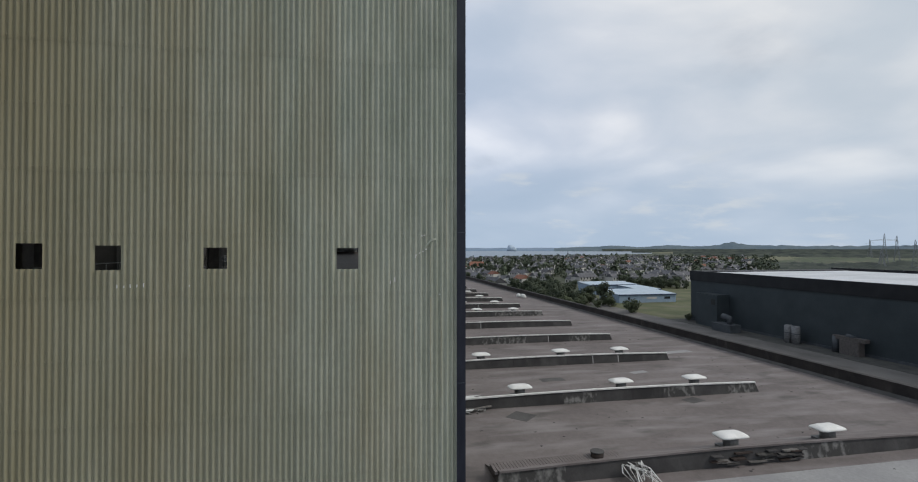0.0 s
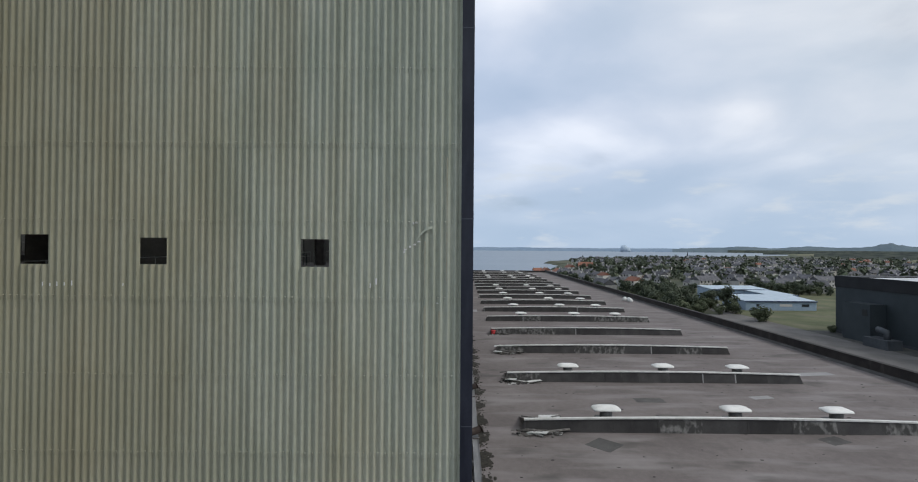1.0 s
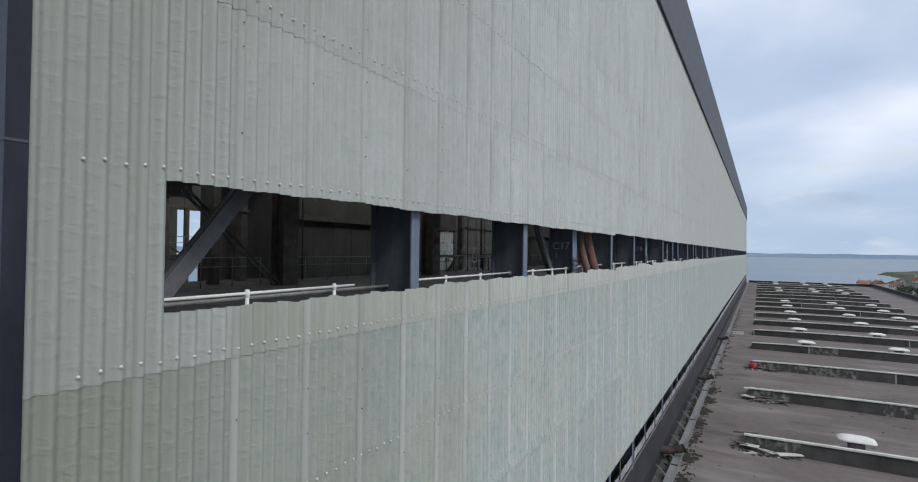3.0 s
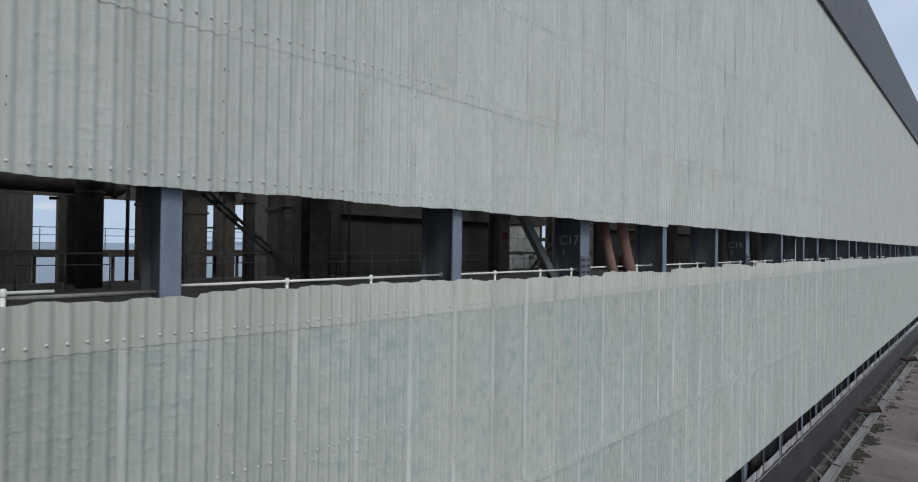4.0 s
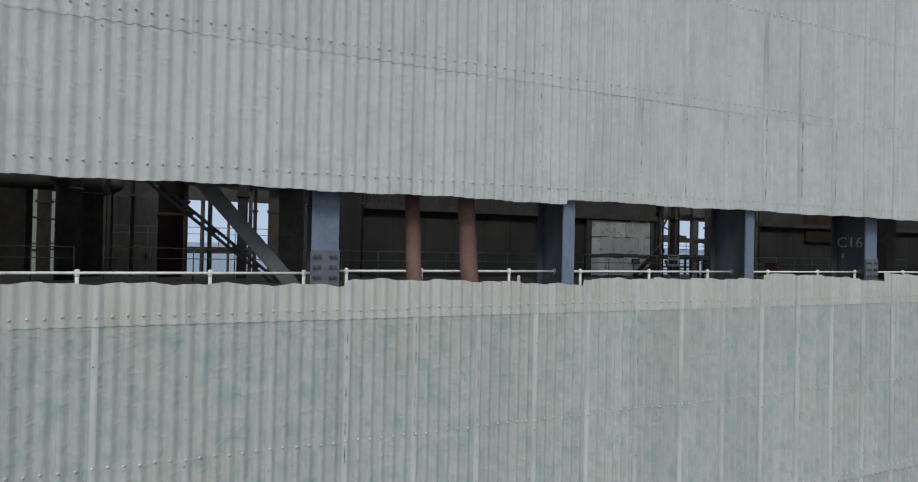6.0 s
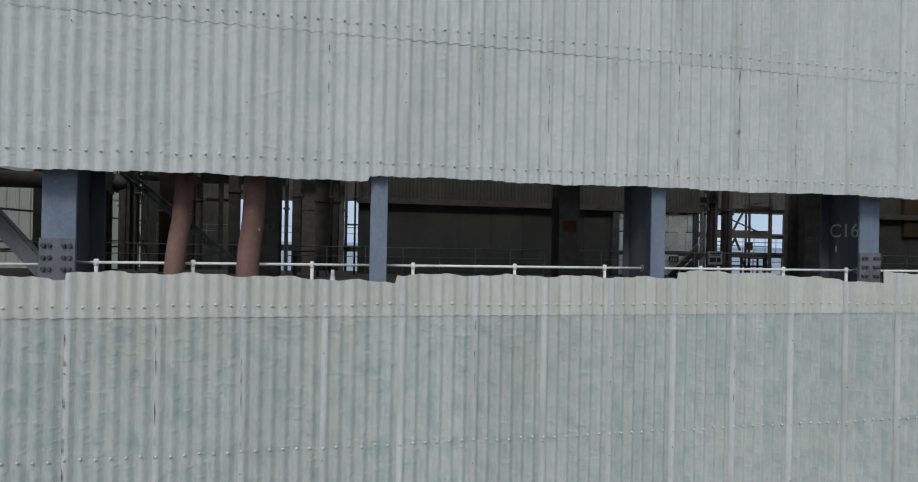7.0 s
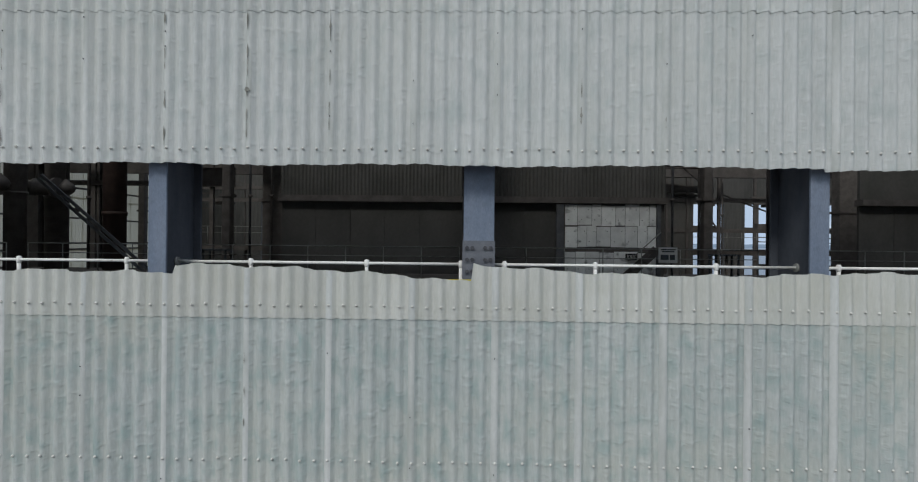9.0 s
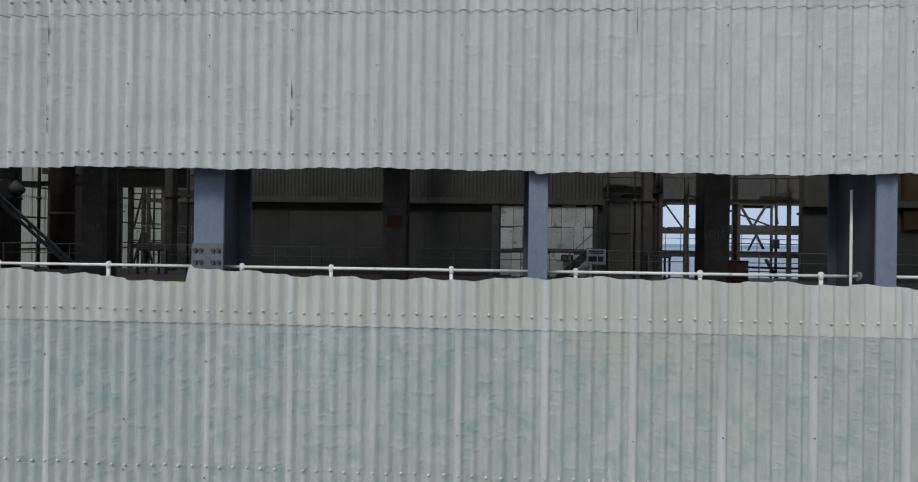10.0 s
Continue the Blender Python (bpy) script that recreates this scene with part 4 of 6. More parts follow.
def inner_rail(x0, x1, y, z=8.6, h=1.12, step=1.29, mat=None, knee=0.62):
    ob = thing("walkway_railing", "dull grey two-bar walkway railing on the inner floor", "railing", ((x0 + x1) / 2, y, z), group="walkway railings")
    c = (x0 + x1) / 2
    mat = mat or M_RAIL_GREY
    part("top_rail", Build().tube([(x0 - c, 0, h), (x1 - c, 0, h)], 0.019, 8), mat, ob)
    part("knee_rail", Build().tube([(x0 - c, 0, knee + 0.12), (x1 - c, 0, knee + 0.12)], 0.015, 8), mat, ob)
    n = max(1, round((x1 - x0) / step))
    for k in range(n + 1):
        x = x0 + (x1 - x0) * k / n - c
        part("post", Build().tube([(x, 0, 0), (x, 0, h)], 0.019, 8), mat, ob)
    return ob


for x0, x1 in ((0.8, 3.6), (4.4, 6.6), (7.4, 12.5), (13.5, 23.0), (24.0, 33.5), (34.5, 48.0)):
    inner_rail(x0, x1, 13.0, h=1.08)
for x0, x1, y, z in ((4.4, 24.0, 26.5, 9.56), (31.0, 64.0, 26.5, 9.56)):
    pf = thing("platform", "dark steel plate platform on tall legs with a deep edge beam", "platform", ((x0 + x1) / 2, y, LOW), group="platforms")
    part("deck", Build().box((x0 - x1) / 2, (x1 - x0) / 2, -0.1, 1.3, z - LOW - 0.36, z - LOW), M_STEEL_DARK, pf)
    for k in range(6):
        xx = (x0 - x1) / 2 + (x1 - x0) * (k + 0.5) / 6
        part("leg", Build().box(xx - 0.07, xx + 0.07, 0.4, 0.54, 0, z - LOW - 0.36), M_STEEL_DARK, pf)
    inner_rail(x0, x1, y, z, step=0.9)


def casing(x0, x1, y0, y1, name, label, seam=1.35, z1=19.0, upper=True):
    ob = thing(name, label, "plant casing", ((x0 + x1) / 2, y0, 8.6))
    cx = (x0 + x1) / 2
    part("core", Build().box(x0 - cx + 0.05, x1 - cx - 0.05, 0.06, y1 - y0, 0, z1 - 8.6), M_CASING, ob)
    if y1 > FLOOR_EDGE:
        part("lower_core", Build().box(x0 - cx + 0.05, x1 - cx - 0.05, FLOOR_EDGE - y0 + 0.02, y1 - y0, LOW - 8.6, -0.002), M_CASING, ob)
    n = round((x1 - x0) / seam)
    for k in range(n):
        a, e = x0 - cx + (x1 - x0) * k / n, x0 - cx + (x1 - x0) * (k + 1) / n
        part("panel", Build().box(a + 0.008, e - 0.008, 0.03, 0.058, 0.0, 2.80), M_CASING, ob)
    part("ledge_beam", Build().box(x0 - cx - 0.05, x1 - cx + 0.05, -0.25, 0.2, 2.81, 3.05), M_STEEL_DARK, ob)
    if upper:
        c = sheet(Build(), 0, x1 - x0, 11.66, 19.0, seg=6, thick=0, lap=False, lean=0)
        u = Build()
        u.v, u.f, u.s = [(x + x0 - cx, y - 0.1, z - 8.6) for x, y, z in c.v], c.f, c.s
        part("corrugated_upper_panel", raw_mesh(u, "corrugated_upper_panel", M_CASING), None, ob)
    return ob


casing(15.9, 30.95, 14.95, 22.2, "boiler_casing", "dark sooty boiler casing with corrugated upper cladding")
cas_b = casing(38.47, 60.0, 15.0, 15.2, "boiler_casing", "dark boiler casing with an ochre panel above its ledge", upper=False)
part("ochre_panel", Build().box(-7.2, -4.2, -0.12, 0.03, 2.0, 6.0), M_ORANGE, cas_b, "dull ochre painted panel")
for k in range(2, 7):
    casing(16.25 + 21.35 * k + 0.3, 30.0 + 21.35 * k, 14.95, 16.5, "boiler_casing", "dark sooty boiler casing far along the hall", upper=False, seam=4.0)

# white lagging blocks on the casing's end
lag = thing("lagging_wall", "cracked white insulation blocks fixed in three rows on the casing", "insulation", (28.70, 14.89, 8.6))
part("backing", Build().box(-1.70, 1.90, -0.02, 0.03, 0.0, 2.78), M_STEEL_DARK, lag)
part("edge_post", Build().box(-1.98, -1.70, -0.14, 0.03, 0.0, 2.79), M_STEEL_GREY, lag)
part("edge_post", Build().box(1.90, 2.04, -0.14, 0.03, 0.0, 2.79), M_STEEL_GREY, lag)
for row, (z0, z1) in enumerate(((0.05, 0.92), (1.12, 1.93), (1.96, 2.76))):
    x = -1.64
    while x < 1.75:
        w = rng.choice((0.36, 0.42, 0.48, 0.55))
        e = min(x + w, 1.88)
        j = [rng.uniform(-0.02, 0.02) for _ in range(5)]
        blk = Build()
        blk.prism([(x + 0.008, -0.07 + j[0]), (e - 0.008, -0.07 + j[1]), (e - 0.008, -0.02), (x + 0.008, -0.02)], z0 + j[2] * 1.5, z1 + j[3] * 1.5)
        p = part("lagging_block", blk, M_BLOCK, lag)
        for bx, bz in ((0.25, 0.25), (0.75, 0.75)):
            part("stud", Build().box(x + w * bx - 0.012, x + w * bx + 0.012, -0.10, -0.06, z0 + 0.8 * bz, z0 + 0.8 * bz + 0.025), M_BLACKBAR, p)
        x = e + 0.006

# signs
sign = thing("notice_board", "white notice board with dark printing and an arrow, on the railing", "sign", (30.33, 12.95, 9.47))
part("board", Build().box(-0.33, 0.33, -0.02, 0.0, -0.26, 0.28), M_SIGN, sign)
for z, w in ((0.20, 0.26), (0.13, 0.22)):
    part("print_bar", Build().box(-w, w, -0.024, -0.02, z - 0.02, z + 0.02), M_BLACKBAR, sign)
part("arrow_panel", Build().box(-0.26, 0.02, -0.024, -0.02, -0.16, 0.02), M_GREYBOX, sign)
part("arrow_panel", Build().box(0.06, 0.24, -0.024, -0.02, -0.16, 0.02), M_GREYBOX, sign)
part("bracket", Build().box(-0.02, 0.02, 0.0, 0.03, -0.87, 0.25), M_RAIL_GREY, sign)
ex = thing("exit_sign", "small dark exit sign with pale letters", "sign", (29.6, 14.70, 9.36))
part("board", Build().box(-0.22, 0.22, -0.02, 0.04, -0.12, 0.12), M_BLACKBAR, ex)
lettering("EXIT", 0.17, M_SIGN, ex, Matrix.Translation((0, -0.023, 0)) @ Euler((radians(90), 0, 0)).to_matrix().to_4x4())
st = thing("steel_stair", "dark steel stair with pale handrails beside the lagging wall", "stair", (29.8, 13.8, 8.6))
part("stringer", Build().bar((-0.6, 0, 0.0), (0.6, 0, 1.1), 0.05, 0.2), M_STEEL_DARK, st)
part("stringer", Build().bar((-0.6, 0.6, 0.0), (0.6, 0.6, 1.1), 0.05, 0.2), M_STEEL_DARK, st)
for k in range(6):
    part("tread", Build().box(-0.55 + k * 0.2, -0.35 + k * 0.2, 0.02, 0.58, 0.12 + k * 0.18, 0.15 + k * 0.18), M_STEEL_DARK, st)
part("handrail", Build().tube([(-0.5, 0, 0.7), (0.6, 0, 1.7)], 0.02, 6), M_RAIL_GREY, st)


# dark ball-shaped hangers beside the pipe header, carried on an added chain
def pendant(x, y, z):
    ob = thing("pendant_lamp", "dark round-bellied hanger ball on a chain", "lamp", (x, y, z), group="pendant lamps")
    part("body", Build().tube([(0, 0, -0.30), (0, 0, -0.26), (0, 0, -0.14), (0, 0, 0), (0, 0, 0.13), (0, 0, 0.25), (0, 0, 0.34)], [0.06, 0.16, 0.29, 0.33, 0.27, 0.13, 0.06], 18), M_STEEL_DARK, ob)
    part("finial", Build().tube([(0, 0, -0.38), (0, 0, -0.30)], 0.04, 8), M_STEEL_DARK, ob)
    part("chain", Build().tube([(0, 0, 0.34), (0, 0, 10.33)], 0.03, 6), M_STEEL_DARK, ob)


for x, y in ((6.17, 13.15), (6.12, 14.75), (7.12, 15.1)):
    pendant(x, y, 11.88)
header = thing("pipe_header", "dark horizontal pipe header with flanged ends", "pipe", (0, 0, 0))
part("tube", Build().tube([(2.4, 14.75, 11.85), (7.0, 14.75, 11.85)], 0.30, 16), M_STEEL_DARK, header)
part("flange", Build().tube([(6.95, 14.75, 11.85), (7.07, 14.75, 11.85)], 0.40, 16), M_STEEL_DARK, header)


def gantry(posts, y, beams, seed, name="steel_gantry", bits=4, z1=21.0):
    """An open steel frame: posts at the given places, beams at the given heights, braces, hanging pipes and ducts."""
    r = random.Random(seed)
    lo = foot(y)
    ob = thing(name, "dark open steelwork with pipes and platforms against the light", "steel frame", (posts[0], y, lo), group="steel gantries")
    L = posts[-1] - posts[0]
    for k, p in enumerate(posts):
        x = p - posts[0]
        part("post", Build().box(x - 0.08, x + 0.08, -0.09, 0.09, 0, z1 - lo), M_STEEL_DARK, ob)
        if k + 1 < len(posts) and r.random() < 0.6:
            e = posts[k + 1] - posts[0]
            a, c = (x, e) if r.random() < 0.5 else (e, x)
            part("brace", Build().bar((a, 0, beams[0] - lo), (c, 0, beams[0] - lo + 2.2), 0.08), M_STEEL_DARK, ob)
        if k + 1 < len(posts) and r.random() < 0.5:
            xx = x + r.uniform(0.25, 0.7) * (posts[k + 1] - p)
            part("hanging_pipe", Build().tube([(xx, 0.2, 0), (xx, 0.2, z1 - lo)], r.uniform(0.02, 0.06), 8), M_STEEL_DARK, ob)
    for z, h in [(b, 0.22) for b in beams] + [(z1, 0.26)]:
        part("beam", Build().box(-0.1, L + 0.1, -0.11, 0.11, z - lo - h / 2, z - lo + h / 2), M_STEEL_DARK, ob)
    for _ in range(bits):
        x = r.uniform(0, L * 0.85)
        z = r.choice(beams) - lo + r.choice((-0.28, 0.12))
        part("duct_piece", Build().box(x, x + r.uniform(0.4, 1.4), 0.1, 0.5, z, z + r.uniform(0.08, 0.22)), M_STEEL_DARK, ob)


gantry((4.4, 12.9, 14.7), 27.6, (12.4, 13.2), 3, bits=2)
gantry((2.9, 6.17, 10.0, 11.6), 18.0, (12.4, 13.6), 5, bits=2)
gantry((31.2, 36.4, 38.0, 43.8, 56.0, 60.0), 25.4, (10.66, 12.45), 11, bits=7)
gantry((31.6, 34.2), 18.2, (12.3, 13.4), 12, bits=3)
gantry((16.5, 20, 24, 28, 33, 36), 30.0, (9.4, 12.8), 21)
gantry((44.2, 54.7, 58, 63, 68), 33.0, (10.9, 12.9), 23, bits=6)
cross = thing("cross_bracing", "crossed dark steel braces with a cable tray before the far bays", "steel frame", (42.5, 28.6, LOW))
for x0, z0, x1, z1, w in ((0.1, 12.45, 0.86, 11.15, 0.12), (1.80, 12.64, 0.92, 11.15, 0.12), (0.6, 9.6, 1.1, 10.6, 0.10), (1.1, 10.6, 1.55, 9.7, 0.12), (1.7, 9.05, 2.55, 7.6, 0.16), (2.2, 12.7, 2.42, 11.3, 0.08)):
    part("brace", Build().bar((x0, 0, z0 - LOW), (x1, 0, z1 - LOW), w), M_STEEL_DARK, cross)
for x, w in ((2.02, 0.09), (2.32, 0.10)):
    part("post", Build().box(x - w / 2, x + w / 2, -0.07, 0.07, 0, 18.4), M_STEEL_DARK, cross)
part("tray", Build().box(-0.6, 3.75, -0.2, 0.2, 10.85 - LOW, 11.2 - LOW), M_STEEL_DARK, cross)
part("beam", Build().box(-0.8, 4.4, 0.1, 0.3, 12.72 - LOW, 12.98 - LOW), M_STEEL_DARK, cross)
part("raking_beam", Build().bar((1.1, 0.3, 12.9 - LOW), (4.4, 0.3, 13.5 - LOW), 0.16, 0.2), M_STEEL_DARK, cross)
for z, r in ((10.35, 0.025), (10.05, 0.03), (8.55, 0.07), (8.3, 0.03)):
    part("service_pipe", Build().tube([(-0.6, -0.1, z - LOW), (4.2, -0.1, z - LOW - 0.05)], r, 8), M_STEEL_DARK, cross)
part("valve_body", Build().box(1.95, 2.35, -0.4, -0.1, 9.75 - LOW, 10.3 - LOW, 0.05), M_STEEL_DARK, cross)
prop = thing("braced_post", "dark braced steel post before the pale end sheeting", "steel frame", (1.2, 31.8, LOW))
part("post", Build().box(-0.11, 0.11, -0.1, 0.1, 0, 18.4), M_STEEL_DARK, prop)
for s_ in (-1, 1):
    for top, low in ((13.1, 10.7), (10.3, 8.0)):
        part("brace", Build().bar((0.12 * s_, 0, top - LOW), (0.72 * s_, 0, low - LOW), 0.11), M_STEEL_DARK, prop)
for z in (13.2, 12.1, 10.62, 9.72, 9.3):
    part("rail", Build().box(-1.0, 3.2, 0.15, 0.27, z - LOW - 0.05, z - LOW + 0.05), M_STEEL_DARK, prop)
part("slim_post", Build().box(0.52, 0.62, 0.3, 0.4, 0, 18.4), M_STEEL_DARK, prop)
deep = thing("deep_beam", "deep dark steel beam between the inner columns", "beam", (10.9, 18.0, 12.25))
part("web_plate", Build().box(-1.7, 1.8, -0.1, -0.08, 0.02, 0.86), M_STEEL_DARK, deep)
part("flange", Build().box(-1.7, 1.8, -0.2, 0.02, 0.0, 0.03), M_STEEL_DARK, deep)
part("flange", Build().box(-1.7, 1.8, -0.2, 0.02, 0.85, 0.88), M_STEEL_DARK, deep)
# high-level beams that darken the head of the openings
for y, z in ((6.0, 12.6), (11.3, 12.4), (17.0, 13.2), (24.0, 13.6)):
    tagged(part("floor_beam", Build().box(0.4, 180, y - 0.15, y + 0.15, z, z + 0.6), M_STEEL_DARK), "deep dark steel beam spanning the hall", "beam", group="floor beams")
for label, x, y, hx, hy in (("dark square-cornered riser duct between the columns", 14.5, 18.2, 0.50, 0.45), ("wide dark riser duct before the far window bays", 12.9, 25.4, 0.50, 0.4),
                            ("dark riser duct behind the second casing's corner", 43.8, 23.3, 0.50, 0.35), ("slim dark riser duct beside the casing", 32.8, 15.5, 0.17, 0.2),
                            ("slim dark riser duct beside an inner column", 13.5, 15.5, 0.17, 0.2), ("slim dark riser duct near the railing", 11.4, 14.4, 0.17, 0.2),
                            ("slim dark riser duct behind the casing", 34.2, 18.5, 0.17, 0.2), ("narrow dark riser duct against the far bays", 14.7, 25.4, 0.28, 0.3),
                            ("slim dark riser duct before the far window bays", 11.70, 25.4, 0.10, 0.12), ("dark riser duct near the pale end sheeting", 2.2, 24.2, 0.22, 0.25), ("dark riser duct near the pale end sheeting", 2.05, 28.0, 0.20, 0.2)):
    mass = thing("rectangular_duct", label, "duct", (x, y, foot(y)), group="riser ducts")
    part("duct", Build().box(-hx, hx, -hy, hy, 0, 21.1 - foot(y), 0.03), M_STEEL_DARK, mass)
    part("duct_flange", Build().box(-hx - 0.06, hx + 0.06, -hy - 0.06, hy + 0.06, 11.6 - foot(y), 11.72 - foot(y)), M_STEEL_DARK, mass)
hopper = thing("storage_hopper", "big dark plated hopper standing behind the casing", "hopper", (33.75, 25.4, LOW))
part("body", Build().box(-2.75, 2.75, -0.05, 2.0, 0, 18.4, 0.05), M_CASING, hopper)
for k in range(5):
    part("stiffener", Build().box(-2.5 + k * 1.2, -2.4 + k * 1.2, -0.16, -0.05, 0, 18.4), M_STEEL_DARK, hopper)
# small loose things on the floor
for x in (14.12, 32.5):
    tb = thing("work_bench", "pale steel work bench by the railing", "bench", (x, 13.4, 8.6), group="benches")
    part("top", Build().box(-0.45, 0.45, -0.3, 0.3, 0.86, 0.92, 0.02), M_GREYBOX, tb)
    for dx in (-0.40, 0.40):
        for dy in (-0.24, 0.24):
            part("leg", Build().box(dx - 0.03, dx + 0.03, dy - 0.03, dy + 0.03, 0, 0.86), M_GREYBOX, tb)
drum = thing("red_drum", "small dull red steel drum on the inner floor", "drum", (34.1, 10.8, 8.6))
part("body", Build().tube([(0, 0, 0), (0, 0, 0.85)], 0.29, 16), M_REDMARK, drum)
part("lid", Build().tube([(0, 0, 0.85), (0, 0, 0.88)], 0.30, 16), M_REDMARK, drum)
cone = thing("warning_cone", "small white warning cone on the edge of the floor", "cone", (15.77, 0.62, 9.28))
part("shaft", Build().tube([(0, 0, -0.60), (0, 0, -0.55), (0, 0, 0.28)], [0.16, 0.10, 0.02], 10), M_RAIL, cone)
solid("yellow_edge", Build().box(23.12, 23.375, 0.05, 0.08, 9.455, 9.485), M_YELLOW, "yellow painted edge strip under the splice", "edge strip")
bar = thing("white_upright", "thin white upright bar beside a wall column", "bar", (30.38, 0.40, 8.6))
part("bar", Build().tube([(0, 0, 0), (0, 0, 1.95)], 0.014, 8), M_RAIL, bar)

# ---- foot of the south wall: gutter, duct, tray, edge of the flat roof ----
flash = Build()
flash.face([(0.2, 0.14, 1.66), (HALL_L, 0.14, 1.66), (HALL_L, -0.05, 0.55), (0.2, -0.05, 0.55)])
flash.face([(0.2, -0.05, 0.55), (HALL_L, -0.05, 0.55), (HALL_L, 0.05, -0.4), (0.2, 0.05, -0.4)])
flash.face([(0.2, 0.14, 1.70), (0.2, 0.40, 1.70), (HALL_L, 0.40, 1.70), (HALL_L, 0.14, 1.70)])
flash.box(0.2, HALL_L, 0.10, 0.15, 1.66, 1.72)
solid("foot_flashing", flash, M_FLASHING, "wide dark sloping flashing under the foot of the wall", "flashing", kind="structure")
solid("flashing_edge", Build().box(0.2, HALL_L, 0.085, 0.10, 1.64, 1.70), M_GUTTER, "thin pale edge of the sloping flashing", "flashing", kind="structure")
louvre = thing("louvre_strip", "pale slatted strip under the foot of the cladding", "louvre", kind="structure")
me = Build().box(0, 0.20, 0.12, 0.15, 1.76, 2.04, 0.006).mesh("louvre_board", M_SLAT)
for k in range(280):
    o = part("louvre_board", me, None, louvre)
    o.location = (0.4 + 0.25 * k, rng.uniform(-0.01, 0.01), rng.uniform(-0.03, 0.02))
far = Build()
for k in range(150):
    far.box(70.5 + 0.9 * k, 71.3 + 0.9 * k, 0.12, 0.15, 1.76, 2.04)
tagged(part("far_boards", far, M_SLAT, louvre), kind="stuff")
me = Build().box(0, 0.09, 0.09, 0.115, 1.7, 2.95).mesh("gap_post", M_STEEL_DARK)
for k in range(30):
    part("gap_post", me, None, louvre).location = (1.0 + 2.38 * k, 0, 0)
for k in range(26):
    br = thing("gutter_bracket", "grey angle bracket in the gutter gap", "bracket", (5.2 + k * 2.38, -0.32, -0.42), group="gutter brackets")
    part("arm", Build().bar((0, 0.26, 0.62), (0.05, -0.14, 0.24), 0.045), M_GUTTER, br)
    part("strut", Build().bar((0.05, -0.14, 0.24), (0.5, 0.14, 0.30), 0.04), M_STEEL_GREY, br)
    part("foot", Build().box(-0.02, 0.1, -0.16, -0.1, 0, 0.26), M_GUTTER, br)
solid("gutter_bed", Build().box(-3, HALL_L, -0.48, 0.2, -0.42, -0.36), M_FELT_DARK, "dark rubble-strewn gutter bed", "gutter", kind="structure")
grit = Build()
for k in range(500):
    x, y, s = rng.uniform(6, 70), rng.uniform(-0.46, -0.18), rng.uniform(0.03, 0.1)
    grit.prism([(x + s * math.cos(a * 1.257) * rng.uniform(0.6, 1.6), y + s * 0.7 * math.sin(a * 1.257)) for a in range(5)], -0.36, -0.36 + rng.uniform(0.02, 0.12))
tagged(part("gutter_grit", grit, M_FELT_DARK), "dirt and rubble lying in the gutter", "rubble", kind="stuff")
solid("gutter", Build().box(-3, HALL_L, -0.82, -0.48, -0.42, -0.22).box(-3, HALL_L, -0.50, -0.48, -0.22, -0.17).box(-3, HALL_L, -0.82, -0.80, -0.22, -0.19), M_GUTTER, "grey metal channel along the edge of the flat roof", "gutter", kind="structure")
for k in range(26):
    solid("gutter_joint", Build().box(2 + k * 7.9, 2.06 + k * 7.9, -0.83, -0.47, -0.22, -0.16), M_STEEL_DARK, "dark joint strap on the roof-edge channel", "strap", group="gutter straps")
for x in (17.5, 26.4, 44.0, 66.0):
    el = thing("rusty_elbow", "rusty ventilation elbow reaching over the roof edge", "duct elbow", (x, 0.0, 0.15), group="rusty elbows")
    part("elbow", Build().tube([(-0.9, 0.2, 0.3), (-0.3, 0.0, 0.15), (0.2, -0.25, 0.0), (0.5, -0.6, 0.0), (0.6, -0.95, 0.1)], 0.20, 12), M_RUST, el)
    part("rim", Build().tube([(0.59, -0.93, 0.09), (0.61, -0.99, 0.12)], 0.23, 12), M_RUST, el)
# the flat roof and all on it lies 0.42 m below the datum
before = set(bpy.data.objects)
moss = Build()
for k in range(900):
    x = rng.uniform(45, 110) if k > 700 else rng.uniform(7, 45)
    y = -0.86 - abs(rng.gauss(0, 0.28))
    s = rng.uniform(0.04, 0.20) * (1.0 if y > -1.4 else 0.6) * (1.0 + 0.7 * math.sin(x * 2.1))
    ring = [(x + s * rng.uniform(0.6, 1.1) * math.cos(a * 1.047) * 1.2, y + s * rng.uniform(0.5, 1.0) * math.sin(a * 1.047)) for a in range(6)]
    moss.prism(ring, 0.0, rng.uniform(0.006, 0.03))
tagged(part("moss_tufts", moss, M_MOSS), "dark moss and dirt tufts along the roof edge", "moss", kind="stuff")

# ---- the flat roof ----
ROOF_Y0, ROOF_Y1, ROOF_X1 = -35.4, -0.68, 212.0
solid("flat_roof", Build().box(-40.0, ROOF_X1, ROOF_Y0, ROOF_Y1, -0.6, 0.0), M_FELT, "weathered grey felt flat roof with stains and patches", "roof", kind="structure")
solid("roof_membrane", Build().box(-40.0, 7.2, -30.5, -9.5, 0.0, 0.012), M_FELT_LIGHT, "smooth pale grey roof membrane", "roof", kind="structure")
solid("hall_base", Build().box(-40.0, ROOF_X1, ROOF_Y0 + 0.1, ROOF_Y1 - 0.1, -15.0, -0.6), M_PARAPET, "dark lower storey under the flat roof", "wall", kind="structure")
